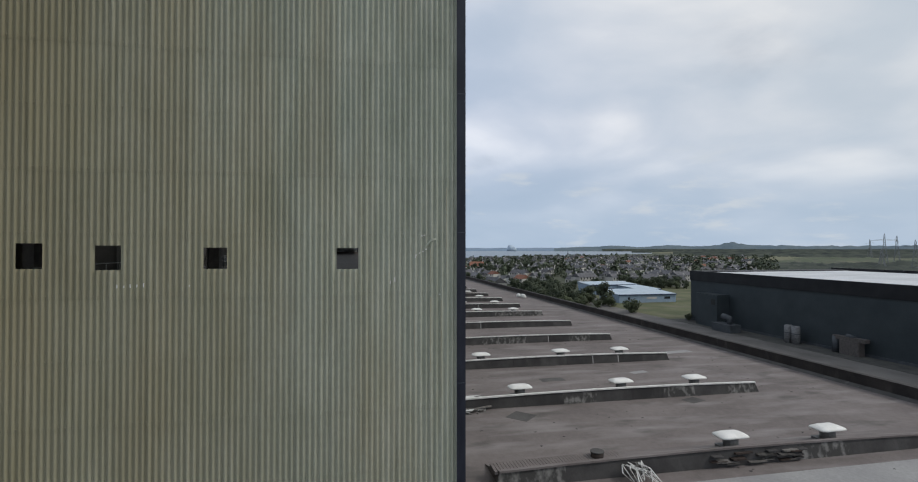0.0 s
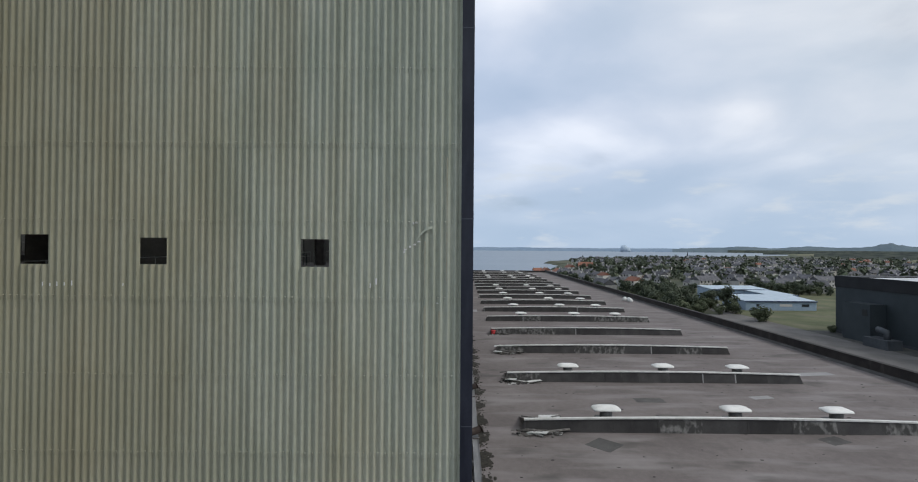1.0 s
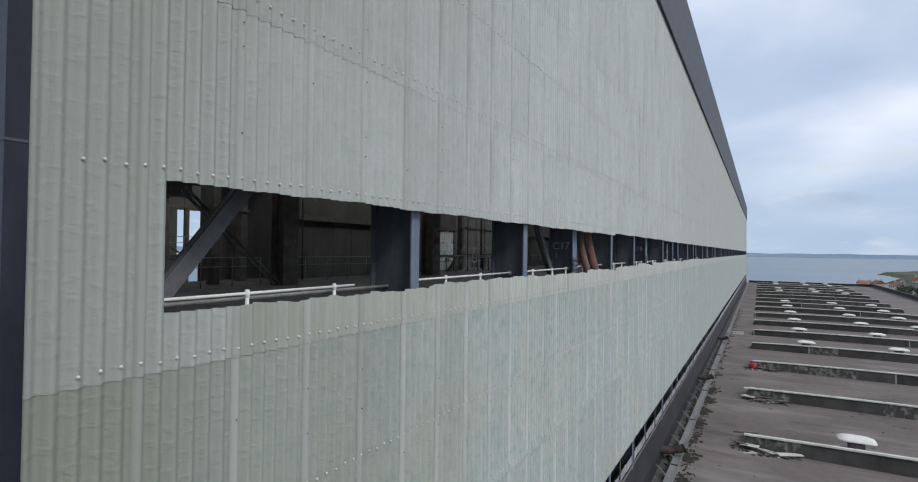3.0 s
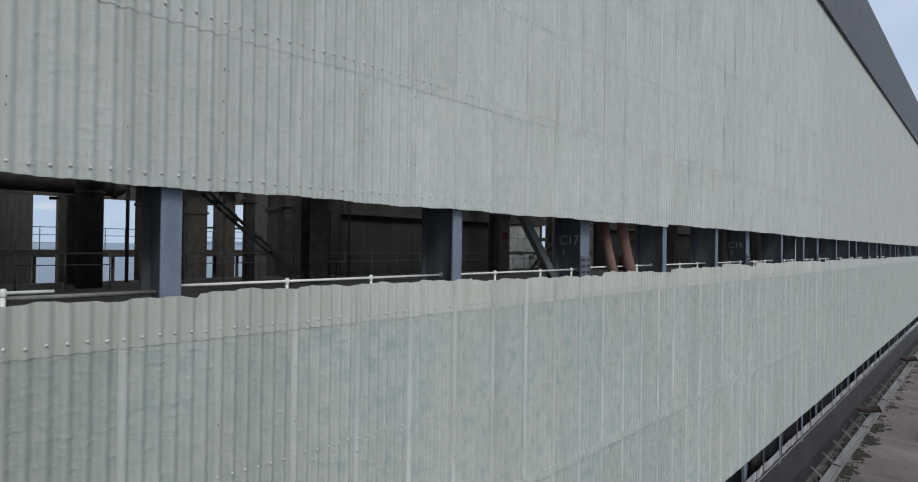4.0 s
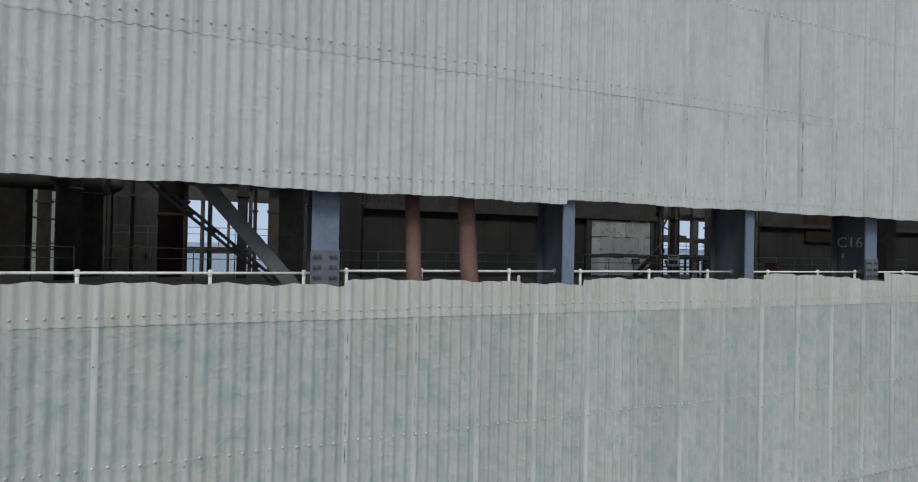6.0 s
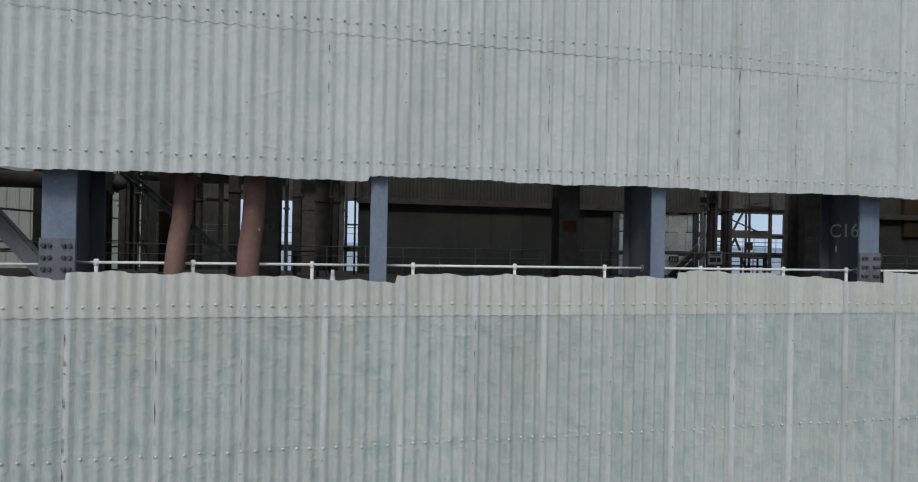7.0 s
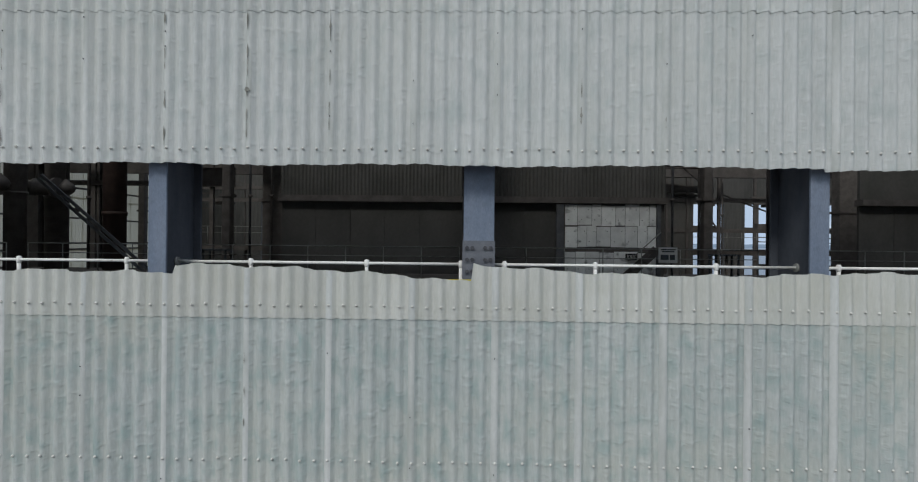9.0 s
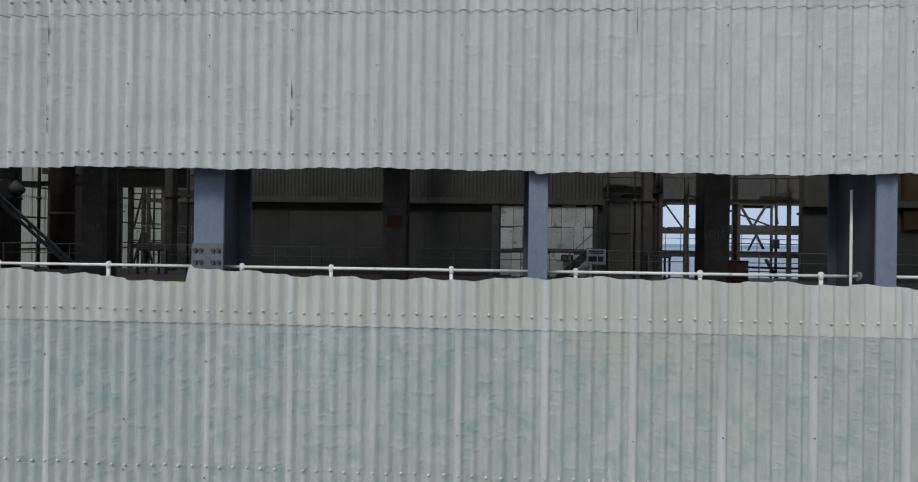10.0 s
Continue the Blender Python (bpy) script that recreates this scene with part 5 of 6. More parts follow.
solid("annex_roof", Build().box(-40.0, -0.2, -1.0, HALL_W, -1.4, -1.0), M_FELT, "grey felt roof before the end wall", "roof", kind="structure")
par = thing("parapet", "dark brown felted parapet round the flat roof", "parapet", kind="structure")
part("side_parapet", Build().box(-40.0, ROOF_X1 + 0.3, ROOF_Y0 - 0.35, ROOF_Y0 + 0.05, -0.6, 0.98), M_PARAPET, par)
part("side_coping", Build().box(-40.0, ROOF_X1 + 0.35, ROOF_Y0 - 0.40, ROOF_Y0 + 0.09, 0.98, 1.04), M_PARAPET, par)
part("end_parapet", Build().box(ROOF_X1, ROOF_X1 + 0.3, ROOF_Y0 + 0.05, ROOF_Y1, -0.6, 0.75), M_PARAPET, par)
fil = Build()
fil.face([(-40, ROOF_Y0 + 0.05, 0.22), (ROOF_X1, ROOF_Y0 + 0.05, 0.22), (ROOF_X1, ROOF_Y0 + 0.35, 0.004), (-40, ROOF_Y0 + 0.35, 0.004)])
part("angle_fillet", fil, M_FELT_DARK, par)


def kerb_top(y):
    return 0.64 + 0.16 * (1 - ((y + 15.0) / 11.6) ** 2)


def kerb(x, y0, y1, idx):
    """An upstand across the roof: sloped felted face panels, a pale coping and a long back slope."""
    r = random.Random(idx * 13 + 1)
    ob = thing("roof_kerb", "felted roof kerb with a pale coping and dark sloping face", "roof kerb", (x, 0, 0), group="roof kerbs")
    n = 9 if idx < 6 else 3
    back = Build()
    cop = Build()
    for k in range(n):
        a, e = y0 + (y1 - y0) * k / n, y0 + (y1 - y0) * (k + 1) / n
        za, ze = kerb_top(a), kerb_top(e)
        pale = r.random() < (0.28 if idx < 6 else 0.08)
        f = Build()
        ea, ee = (0.22 if k == 0 else 0.0), (-0.22 if k == n - 1 else 0.0)
        f.face([(-0.16, a - ea, 0), (-0.16, e - ee, 0), (0, e, ze), (0, a, za)])
        f.face([(0.05, a, 0), (0.05, a, za), (0.05, e, ze), (0.05, e, 0)])
        f.face([(-0.16, a - ea, 0), (0, a, za), (0.05, a, za), (0.05, a, 0)])
        f.face([(-0.16, e - ee, 0), (0.05, e, 0), (0.05, e, ze), (0, e, ze)])
        part("face_panel", f, M_KERB_PALE if pale else M_KERB, ob)
        if idx and r.random() < 0.4:
            part("cover_strip", Build().bar((-0.165, e - 0.05, 0.02), (-0.01, e - 0.05, ze - 0.02), 0.10, 0.012, up=(1, 0, 0)), M_FELT_LIGHT if r.random() < 0.4 else M_KERB, ob)
        back.face([(0.04, a, za), (0.04, e, ze), (2.6, e, 0.004), (2.6, a, 0.004)])
        cop.bar((0.02, a, za + 0.04), (0.02, e, ze + 0.04), 0.20, 0.09)
    back.face([(0.04, y0, 0.0), (0.04, y0, kerb_top(y0)), (2.6, y0, 0.004)])
    back.face([(0.04, y1, 0.0), (0.04, y1, kerb_top(y1)), (2.6, y1, 0.004)])
    part("back_slope", back, M_FELT, ob)
    part("coping", cop, M_COPING if idx > 0 else M_FELT, ob)
    return ob


KX = [8.50 + 11.2 * k for k in range(19)]
for k, x in enumerate(KX):
    if x < ROOF_X1 - 2:
        kerb(x, -26.6 if k else -32.0, -3.5, k)


def ventilator(x, y):
    """Square-shouldered domed roof ventilator on a short neck."""
    ob = thing("roof_ventilator", "white domed roof ventilator on a grey neck", "roof ventilator", (x, y, 0.0), group="roof ventilators")
    z0 = kerb_top(y) * (1 - 1.0 / 2.56)
    part("neck", Build().tube([(0, 0, z0 - 0.3), (0, 0, z0 + 0.62)], 0.37, 16), M_DOME_NECK, ob)
    part("base_plate", Build().box(-0.55, 0.55, -0.55, 0.55, z0 - 0.25, z0 + 0.02, 0.05), M_DOME_NECK, ob)
    cap = Build()
    n = 24
    prof = ((0.55, 0.56), (0.81, 0.53), (0.83, 0.575), (0.78, 0.635), (0.50, 0.735), (0.46, 0.745), (0.0, 0.765))
    i = len(cap.v)
    for rr, z in prof:
        for j in range(n):
            t = 2 * math.pi * j / n
            q = (abs(math.cos(t)) ** 7 + abs(math.sin(t)) ** 7) ** (-1 / 7)
            cap.v.append((0.62 * rr * q * math.cos(t), rr * q * math.sin(t), z0 + z))
    for a in range(len(prof) - 1):
        for j in range(n):
            cap.f.append((i + a * n + j, i + a * n + (j + 1) % n, i + (a + 1) * n + (j + 1) % n, i + (a + 1) * n + j))
            cap.s.append(True)
    part("cap", raw_mesh(cap, "cap", M_DOME), None, ob)
    return ob


first = {}
for k, x in enumerate(KX):
    if x > ROOF_X1 - 3 or k in (3, 4, 11, 12, 15):
        continue
    for y in (-8.5, -16.2, -22.2):
        if k == 0 and y > -10:
            continue
        if y not in first:
            first[y] = ventilator(x + 1.0, y)
        else:
            copy_thing(first[y], Matrix.Translation((x + 1.0, y, 0)))

# debris at the kerbs' ends
def plank(name, label, x, y, z, L, w, h, yaw, tilt, mat, cat="scrap", group="scrap heaps"):
    ob = thing(name, label, cat, (x, y, z), group=group)
    ob.matrix_world = pose(x, y, z, 0, tilt, yaw)
    c = Build().box(-L / 2, L / 2, -w / 2, w / 2, 0, h, min(w, h) * 0.15)
    part("board", c, mat, ob)
    return ob


for k in (1, 2, 3, 4):
    r = random.Random(40 + k)
    n = {1: 26, 2: 12, 3: 17, 4: 14}[k]
    for j in range(n):
        L = r.uniform(0.5, 1.7)
        white = r.random() < 0.42
        side = -1 if r.random() < 0.6 else 1
        x = KX[k] + (-0.45 + r.uniform(-0.35, 0.2) if side < 0 else 0.5 + r.uniform(-0.2, 0.4))
        z = 0.02 + 0.05 * (j % 5) + (0.0 if side < 0 else 0.35)
        plank("scrap_sheet" if white else "scrap_plank", "white scrap sheet lying on a heap by the kerb" if white else "grey weathered scrap plank lying by the kerb",
              x, -4.3 + r.uniform(-1.3, 0.8), z, L, 0.42 if white else r.uniform(0.08, 0.2), 0.03 if white else 0.06, 90 + r.uniform(-38, 38), r.uniform(-6, 6), M_SCRAP_WHITE if white else M_WOOD)
for k in (1, 2, 3, 4):
    chips = Build()
    for j in range(70):
        x, y, s = KX[k] + rng.gauss(-0.45, 0.3), -4.3 + rng.gauss(0, 0.6), rng.uniform(0.03, 0.14)
        ring = [(x + s * rng.uniform(0.5, 1.2) * math.cos(a * 1.257), y + s * rng.uniform(0.5, 1.5) * math.sin(a * 1.257)) for a in range(5)]
        chips.prism(ring, 0.0, rng.uniform(0.02, 0.12))
    tagged(part("heap_chips", chips, M_WOOD), "broken chips and scraps about a scrap heap", "rubble", kind="stuff")
bucket = thing("red_bucket", "red plastic bucket standing on the roof by a kerb", "bucket", (KX[4] - 0.5, -3.7, 0.0))
part("shell", Build().tube([(0, 0, 0), (0, 0, 0.5)], [0.2, 0.28], 14), M_RED, bucket)
part("rim", Build().tube([(0, 0, 0.48), (0, 0, 0.53)], 0.30, 14), M_RED, bucket)
# torn strips, broken cover and a short stack by the nearest kerb
strips = thing("torn_strips", "tangle of torn pale flashing strips hanging over the kerb", "scrap", (KX[0] - 0.4, -10.2, 0.0))
for j in range(26):
    r = random.Random(70 + j)
    a = r.uniform(-0.8, 0.8)
    p0 = Vector((0.25 + r.uniform(-0.3, 0.1), 0.3 + r.uniform(-0.5, 0.5), 0.66 + r.uniform(-0.1, 0.05)))
    p2 = Vector((-0.75 + r.uniform(-0.4, 0.5), -a * 0.9, 0.03 + r.uniform(0, 0.18)))
    mid = (p0 + p2) / 2 + Vector((r.uniform(-0.35, 0.2), r.uniform(-0.35, 0.35), r.uniform(-0.05, 0.35)))
    s = Build().bar(tuple(p0), tuple(mid), 0.05, 0.012).bar(tuple(mid), tuple(p2), 0.05, 0.012)
    part("strip", s, M_SCRAP_WHITE if j % 3 else M_WOOD, strips)
for j in range(5):
    plank("scrap_sheet", "pale metal strip lying before a felted kerb", KX[0] - 1.0 - 0.07 * j, -8.6 + 0.1 * j, 0.02 * j, 2.4, 0.12, 0.02, 84 + 3 * j, 0, M_SCRAP_WHITE)
pot = thing("vent_stub", "short rusty vent stub on the kerb deck", "vent stub", (KX[0] + 0.5, -8.5, 0.58))
part("pot", Build().tube([(0, 0, 0), (0, 0, 0.42)], 0.30, 14), M_RUST, pot)
part("rim", Build().tube([(0, 0, 0.42), (0, 0, 0.47)], 0.33, 14), M_FELT_DARK, pot)
deck = thing("kerb_deck", "slatted board deck on the back of a felted kerb", "deck", (KX[0] + 0.1, 0, 0.0))
for j in range(40):
    y = -3.4 - j * 0.16
    part("slat", Build().box(0.0, 0.95, y - 0.07, y + 0.07, kerb_top(y) - 0.12, kerb_top(y) + 0.02), M_FELT, deck)
broken = thing("broken_facing", "broken layered felt facing with rubble on the kerb", "rubble", (KX[0] - 0.12, -17.6, 0.0))
for j in range(26):
    r = random.Random(90 + j)
    y = r.uniform(-1.9, 3.4)
    z = r.uniform(0.05, 0.62)
    part("flake", Build().box(-0.1 - r.uniform(0, 0.16), 0.05, y - r.uniform(0.2, 0.8), y + 0.2, z, z + r.uniform(0.03, 0.08)), M_RUST if r.random() < 0.2 else M_WOOD if r.random() < 0.6 else M_KERB, broken)
# flat felt patches and small litter on the roof
for j, (x, y, sx, sy, yaw) in enumerate(((17.7, -7.6, 0.75, 0.75, 45), (18.6, -20.6, 0.5, 0.7, 20), (26.9, -21.3, 0.35, 0.8, 12), (76.5, -1.6, 1.6, 0.8, 0), (34.0, -29.5, 0.5, 2.0, 8), (26.0, -13.0, 0.5, 1.0, 0))):
    p = tagged(part("felt_patch", Build().box(-sx, sx, -sy, sy, 0.0, 0.008), M_FELT_DARK if j not in (2, 3, 4) else M_FELT_LIGHT), "patch of felt laid on the flat roof", "roof patch", group="felt patches")
    p.matrix_world = pose(x, y, 0.0, 0, 0, yaw)
litter = Build()
for j in range(240):
    r = random.Random(200 + j)
    x, y, s = r.uniform(6, 60), r.uniform(-32, -2), r.uniform(0.02, 0.09)
    ring = [(x + s * r.uniform(0.4, 1.2) * math.cos(a * 1.257), y + s * r.uniform(0.4, 1.8) * math.sin(a * 1.257)) for a in range(5)]
    litter.prism(ring, 0.0, r.uniform(0.005, 0.02))
tagged(part("roof_litter", litter, M_KERB), "scattered felt scraps and grit on the flat roof", "litter", kind="stuff")
for x, y in ((92.0, -33.0), (93.5, -33.2), (95.0, -32.8)):
    sk = thing("rubble_sack", "pale rubble sack leaning by the parapet", "sack", (x, y, 0.0), group="rubble sacks")
    part("sack", Build().tube([(0, 0, 0), (0, 0, 0.2), (0, 0, 0.55), (0, 0, 0.8)], [0.45, 0.55, 0.42, 0.12], 10), M_SCRAP_WHITE, sk)
for o in set(bpy.data.objects) - before:
    if o.parent is None:
        o.location.z -= 0.42


# ---- ground, sea and far land ----
COAST = ((-4800, 70), (180, 60), (225, -30), (300, -46), (462, -58), (600, -128), (960, -172), (1100, -235), (1190, -385), (1510, -650), (2005, -1245), (2600, -2000), (4800, -4700))


def coast(x):
    for (a, ya), (c, yc) in zip(COAST, COAST[1:]):
        if x <= c:
            return ya + (yc - ya) * (x - a) / (c - a)
    return COAST[-1][1]


GZ, SEA = -15.0, -19.0
g = Build()
xs = [-4800, -2500, -1000, -400] + [-200 + 25 * k for k in range(104)] + [2500, 2700, 3000, 3400, 3800, 4300, 4800]
rows = []
for x in xs:
    c = coast(x) + 9 * math.sin(x * 0.021) + 5 * math.sin(x * 0.067)
    rows.append([(x, c + d, z) for d, z in ((-9000, GZ), (-1500, GZ), (-400, GZ), (-60, GZ), (0, GZ), (14, -21), (9000, -24))])
for r0, r1 in zip(rows, rows[1:]):
    for k in range(6):
        g.face([r0[k], r1[k], r1[k + 1], r0[k + 1]])
solid("ground", g, M_GROUND, "rough grassy coastal ground reaching the horizon", "ground", kind="structure")
s = Build()
s.face([(-4800, -4800, SEA), (4850, -4800, SEA), (4850, 4800, SEA), (-4800, 4800, SEA)])
solid("sea", s, M_SEA, "calm grey-blue sea under cloud", "water", kind="structure")
solid("road", Build().box(-80, 190, -107.0, -92.0, GZ, GZ + 0.03), M_ASPHALT, "worn pale grey service road beside the warehouse", "road", kind="structure")
solid("verge", Build().box(-80, 152, -114.0, -107.0, GZ, GZ + 0.06), M_KERBSTRIP, "dark gravel verge at the foot of the warehouse", "ground", kind="structure")
mead = Build()
mead.prism([(120, -114.0), (190, -100), (240, -119), (320, -150), (330, -240), (150, -260), (120, -180)], GZ, GZ + 0.02)
solid("meadow", mead, M_MEADOW, "rough yellow-green meadow round the workshop", "ground", kind="structure")
yard = Build()
yard.prism([(168, -95), (232, -108), (240, -119), (204, -114), (190, -104), (168, -104)], GZ, GZ + 0.035)
solid("yard", yard, M_ASPHALT, "grey asphalt yard by the blue workshop", "road", kind="structure")


def bearing(deg, dist):
    a = radians(deg)
    return -14 + dist * math.cos(a), 3 + dist * math.sin(a)


def ridge(name, label, b0, b1, dist, height, mat, seed, steps=160, deep=160, cat="hill", base=GZ - 4):
    r = random.Random(seed)
    off = [r.uniform(0, 100) for _ in range(3)]
    m = Build()
    ring = []
    for k in range(steps + 1):
        d = b0 + (b1 - b0) * k / steps
        h = height(d) if callable(height) else height
        n = noise.noise(Vector((d * 0.35 + off[0], 0, 0))) * 0.5 + noise.noise(Vector((d * 1.6 + off[1], 3, 0))) * 0.28 + noise.noise(Vector((d * 6.0 + off[2], 7, 0))) * 0.12
        top = h * (1 + n)
        x0, y0 = bearing(d, dist)
        x1, y1 = bearing(d, dist + deep * 0.5)
        x2, y2 = bearing(d, dist + deep)
        ring.append([(x0, y0, base), (x1, y1, base + (top - base) * 0.62), (x2, y2, top)])
    i = 0
    m.v = [p for row in ring for p in row]
    for k in range(steps):
        for j in range(2):
            m.f.append((k * 3 + j, k * 3 + 3 + j, k * 3 + 4 + j, k * 3 + 1 + j))
            m.s.append(True)
    return solid(name, m, mat, label, cat, kind="structure")


ridge("backdrop", "far coast across the water, tinted blue for haze", 75, -30, 4560, lambda d: 9 + 7 * math.exp(-((d - 6) / 7) ** 2), M_HILL_FAR, 3)
ridge("backdrop", "inland hills tinted blue-green for haze", -22, -75, 4400, lambda d: 10 + 14 * min(1, max(0, (-22 - d) / 6)) + 24 * math.exp(-((d + 39.3) / 0.75) ** 2) + 8 * math.exp(-((d + 40.5) / 4) ** 2), M_HILL, 5, steps=260)
isle = Build()
ix, iy = bearing(-17.4, 4500)
isle.tube([(ix, iy, -19), (ix, iy, 9), (ix + 4, iy + 4, 16), (ix + 8, iy - 6, 22), (ix + 3, iy + 2, 31), (ix, iy, 35)], [46, 40, 30, 22, 9, 2], 9)
solid("island", isle, M_ISLE, "steep island rock out at sea, tinted pale for haze", "island", kind="structure")
for dist, h, b0, b1, mat, nm, seed in ((3900, 2.0, -27, -80, M_WOODLAND, "far_woods", 21), (2900, 0.0, -30, -80, M_WOODLAND, "far_woods", 23), (2500, -8.0, -32, -80, M_FIELD, "far_fields", 22), (2100, -2.5, -34, -80, M_WOODLAND, "far_woods", 24),
                                       (1680, -6.0, -36, -80, M_WOODLAND, "far_woods", 25), (1400, -12.5, -37, -80, M_FIELD, "far_fields", 26), (1200, -13.2, -38, -80, M_FIELD, "far_fields", 27), (1020, -13.5, -40, -80, M_FIELD, "far_fields", 28),
                                       (830, -10.0, -41, -80, M_WOODLAND, "far_woods", 29), (720, -9.5, -42, -80, M_WOODLAND, "far_woods", 30), (600, -9.0, -44, -80, M_WOODLAND, "far_woods", 31)):
    o = ridge(nm, "distant dark woodland belt" if mat is M_WOODLAND else "distant pale fields", b0, b1, dist, lambda d, h=h: h, mat, seed, steps=300, deep=60, cat="woods", base=GZ - 1)
    o["kind"] = "stuff"

# ---- warehouse ----
wh = thing("warehouse", "large dark slate-clad warehouse with a black eaves band and pale roof", "warehouse", (58, -114, GZ))
part("wall", Build().box(-110, 91, -60, 0, 0, 16.9), M_WH, wh)
part("eaves_band", Build().box(-110.2, 91.2, -60.2, 0.2, 13.9, 16.6), M_WH_BAND, wh, "black eaves band")
part("roof", Build().box(-109, 84, -58.5, -1.8, 16.9, 17.05), M_WH_ROOF, wh, "pale metal roof")
part("parapet", Build().box(-110.2, 91.2, -0.5, 0.2, 16.6, 17.3).box(-110.2, 91.2, -60.2, -59.5, 16.6, 17.9).box(84, 91.2, -59.5, -0.5, 16.6, 17.3), M_WH_BAND, wh)
for k in range(26):
    part("roof_light", Build().box(-104 + 7 * k, -103.2 + 7 * k, -59.3, -58.7, 17.05, 17.9), M_WH_BAND, wh)
part("annex", Build().box(72, 82, 0.05, 4.5, 0, 10.4), M_WH, wh, "grey clad projecting bay")
part("annex_door", Build().box(72.8, 74.6, 4.5, 4.6, 7.2, 9.0), M_BLACKBAR, wh)
part("foundation_strip", Build().box(-110, 91, 0.02, 0.12, 0, 0.7), M_GREYBOX, wh)
ac = thing("chiller_unit", "grey boxed chiller unit at the foot of the warehouse", "plant unit", (124, -108.0, GZ))
part("housing", Build().box(-4, 4, -2, 2, 0, 2.4, 0.2), M_GREYBOX, ac)
part("fan_cowl", Build().tube([(-1.5, 0, 2.4), (-1.5, 0, 4.2), (1.4, 0, 4.6)], 0.8, 12), M_GREYBOX, ac)
for x in (102.3, 104.7):
    silo = thing("tank_cylinder", "upright grey cylinder tank beside the warehouse", "tank", (x, -111.5, GZ), group="cylinder tanks")
    part("shell", Build().tube([(0, 0, 0), (0, 0, 4.4), (0, 0, 4.7)], [1.0, 1.0, 0.8], 18), M_GUTTER, silo)
    part("band", Build().tube([(0, 0, 2.6), (0, 0, 2.8)], 1.05, 18), M_GREYBOX, silo)
mach = thing("plant_machine", "dark plant machinery with a drum beside the warehouse", "machine", (89, -112.4, GZ))
part("frame", Build().box(-4, 1, -1, 1, 0, 3.4, 0.2), M_STEEL_DARK, mach)
part("head", Build().box(-5.5, 3.0, -0.8, 0.8, 3.4, 4.2, 0.2), M_STEEL_DARK, mach)
part("drum", Build().tube([(2.4, 0, 0), (2.4, 0, 4.0)], 0.9, 14), M_GREYBOX, mach)
part("pump", Build().tube([(-2.5, 0.2, 4.2), (-0.5, 0.2, 4.5)], 0.45, 10), M_GREYBOX, mach)

# ---- blue workshop ----
bl = thing("blue_workshop", "low pale blue clad workshop with two wings and roller doors", "workshop", (225, -132, GZ))
for nm, x0, x1, y0, y1, h0, h1 in (("front_wing", -21, -2, -13.5, 15.5, 3.9, 5.0), ("back_wing", 20, 36, -18, 9.5, 5.4, 6.2), ("link_wing", -2, 20, -18, -6, 4.6, 5.2)):
    w = part(nm, Build().box(x0, x1, y0, y1, 0, h0), M_BLUE_CLAD, bl)
    f = Build()
    f.face([(x0 - 0.3, y0 - 0.3, h0), (x1 + 0.3, y0 - 0.3, h1), (x1 + 0.3, y1 + 0.3, h1), (x0 - 0.3, y1 + 0.3, h0)])
    f.face([(x1 + 0.3, y0 - 0.3, h0 - 0.1), (x1 + 0.3, y1 + 0.3, h0 - 0.1), (x1 + 0.3, y1 + 0.3, h1), (x1 + 0.3, y0 - 0.3, h1)])
    part("roof", f, M_BLUE_ROOF, w)
    part("eaves_trim", Build().box(x0 - 0.35, x0 - 0.25, y0 - 0.3, y1 + 0.3, h0 - 0.5, h0 + 0.05), M_BLUE_DARK, w)
for y in (-2.5, 4.5):
    part("roller_door", Build().box(19.9, 20.0, y - 1.8, y + 1.8, 0, 3.6), M_BLUE_DARK, bl)
for y, w in ((10.5, 0.6), (-1.0, 2.6), (-9.0, 1.5)):
    part("window", Build().box(-21.08, -21.0, y - w, y + w, 1.6, 2.6), M_WHITEWALL if w > 2 else M_WINDOW, bl)


def car(x, y, turn, mat):
    ob = thing("parked_car", "white parked car on the yard", "car", (x, y, GZ), group="parked cars", turn=turn)
    body = Build()
    body.prism([(-2.1, -0.85), (2.0, -0.85), (2.15, -0.6), (2.15, 0.6), (2.0, 0.85), (-2.1, 0.85), (-2.2, 0.6), (-2.2, -0.6)], 0.35, 0.85)
    part("body", body, mat, ob)
    cab = Build()
    lo, hi = [(-1.6, -0.78), (1.0, -0.78), (1.0, 0.78), (-1.6, 0.78)], [(-1.2, -0.62), (0.5, -0.62), (0.5, 0.62), (-1.2, 0.62)]
    for k in range(4):
        cab.face([(*lo[k], 0.85), (*lo[(k + 1) % 4], 0.85), (*hi[(k + 1) % 4], 1.45), (*hi[k], 1.45)])
    part("cabin_glass", cab, M_WINDOW, ob)
    part("roof", Build().box(-1.22, 0.52, -0.64, 0.64, 1.45, 1.5, 0.05), mat, ob)
    for dx in (-1.35, 1.35):
        for dy in (-0.8, 0.8):
            part("wheel", Build().tube([(dx, dy - 0.1, 0.33), (dx, dy + 0.1, 0.33)], 0.33, 12), M_TYRE, ob)
    return ob


car(209.5, -112.8, 70, M_CAR_WHITE)
car(216, -115.5, 20, M_CAR_WHITE)
car(470, -110, 20, M_CAR_WHITE)
car(476, -113, 25, M_CAR_WHITE)


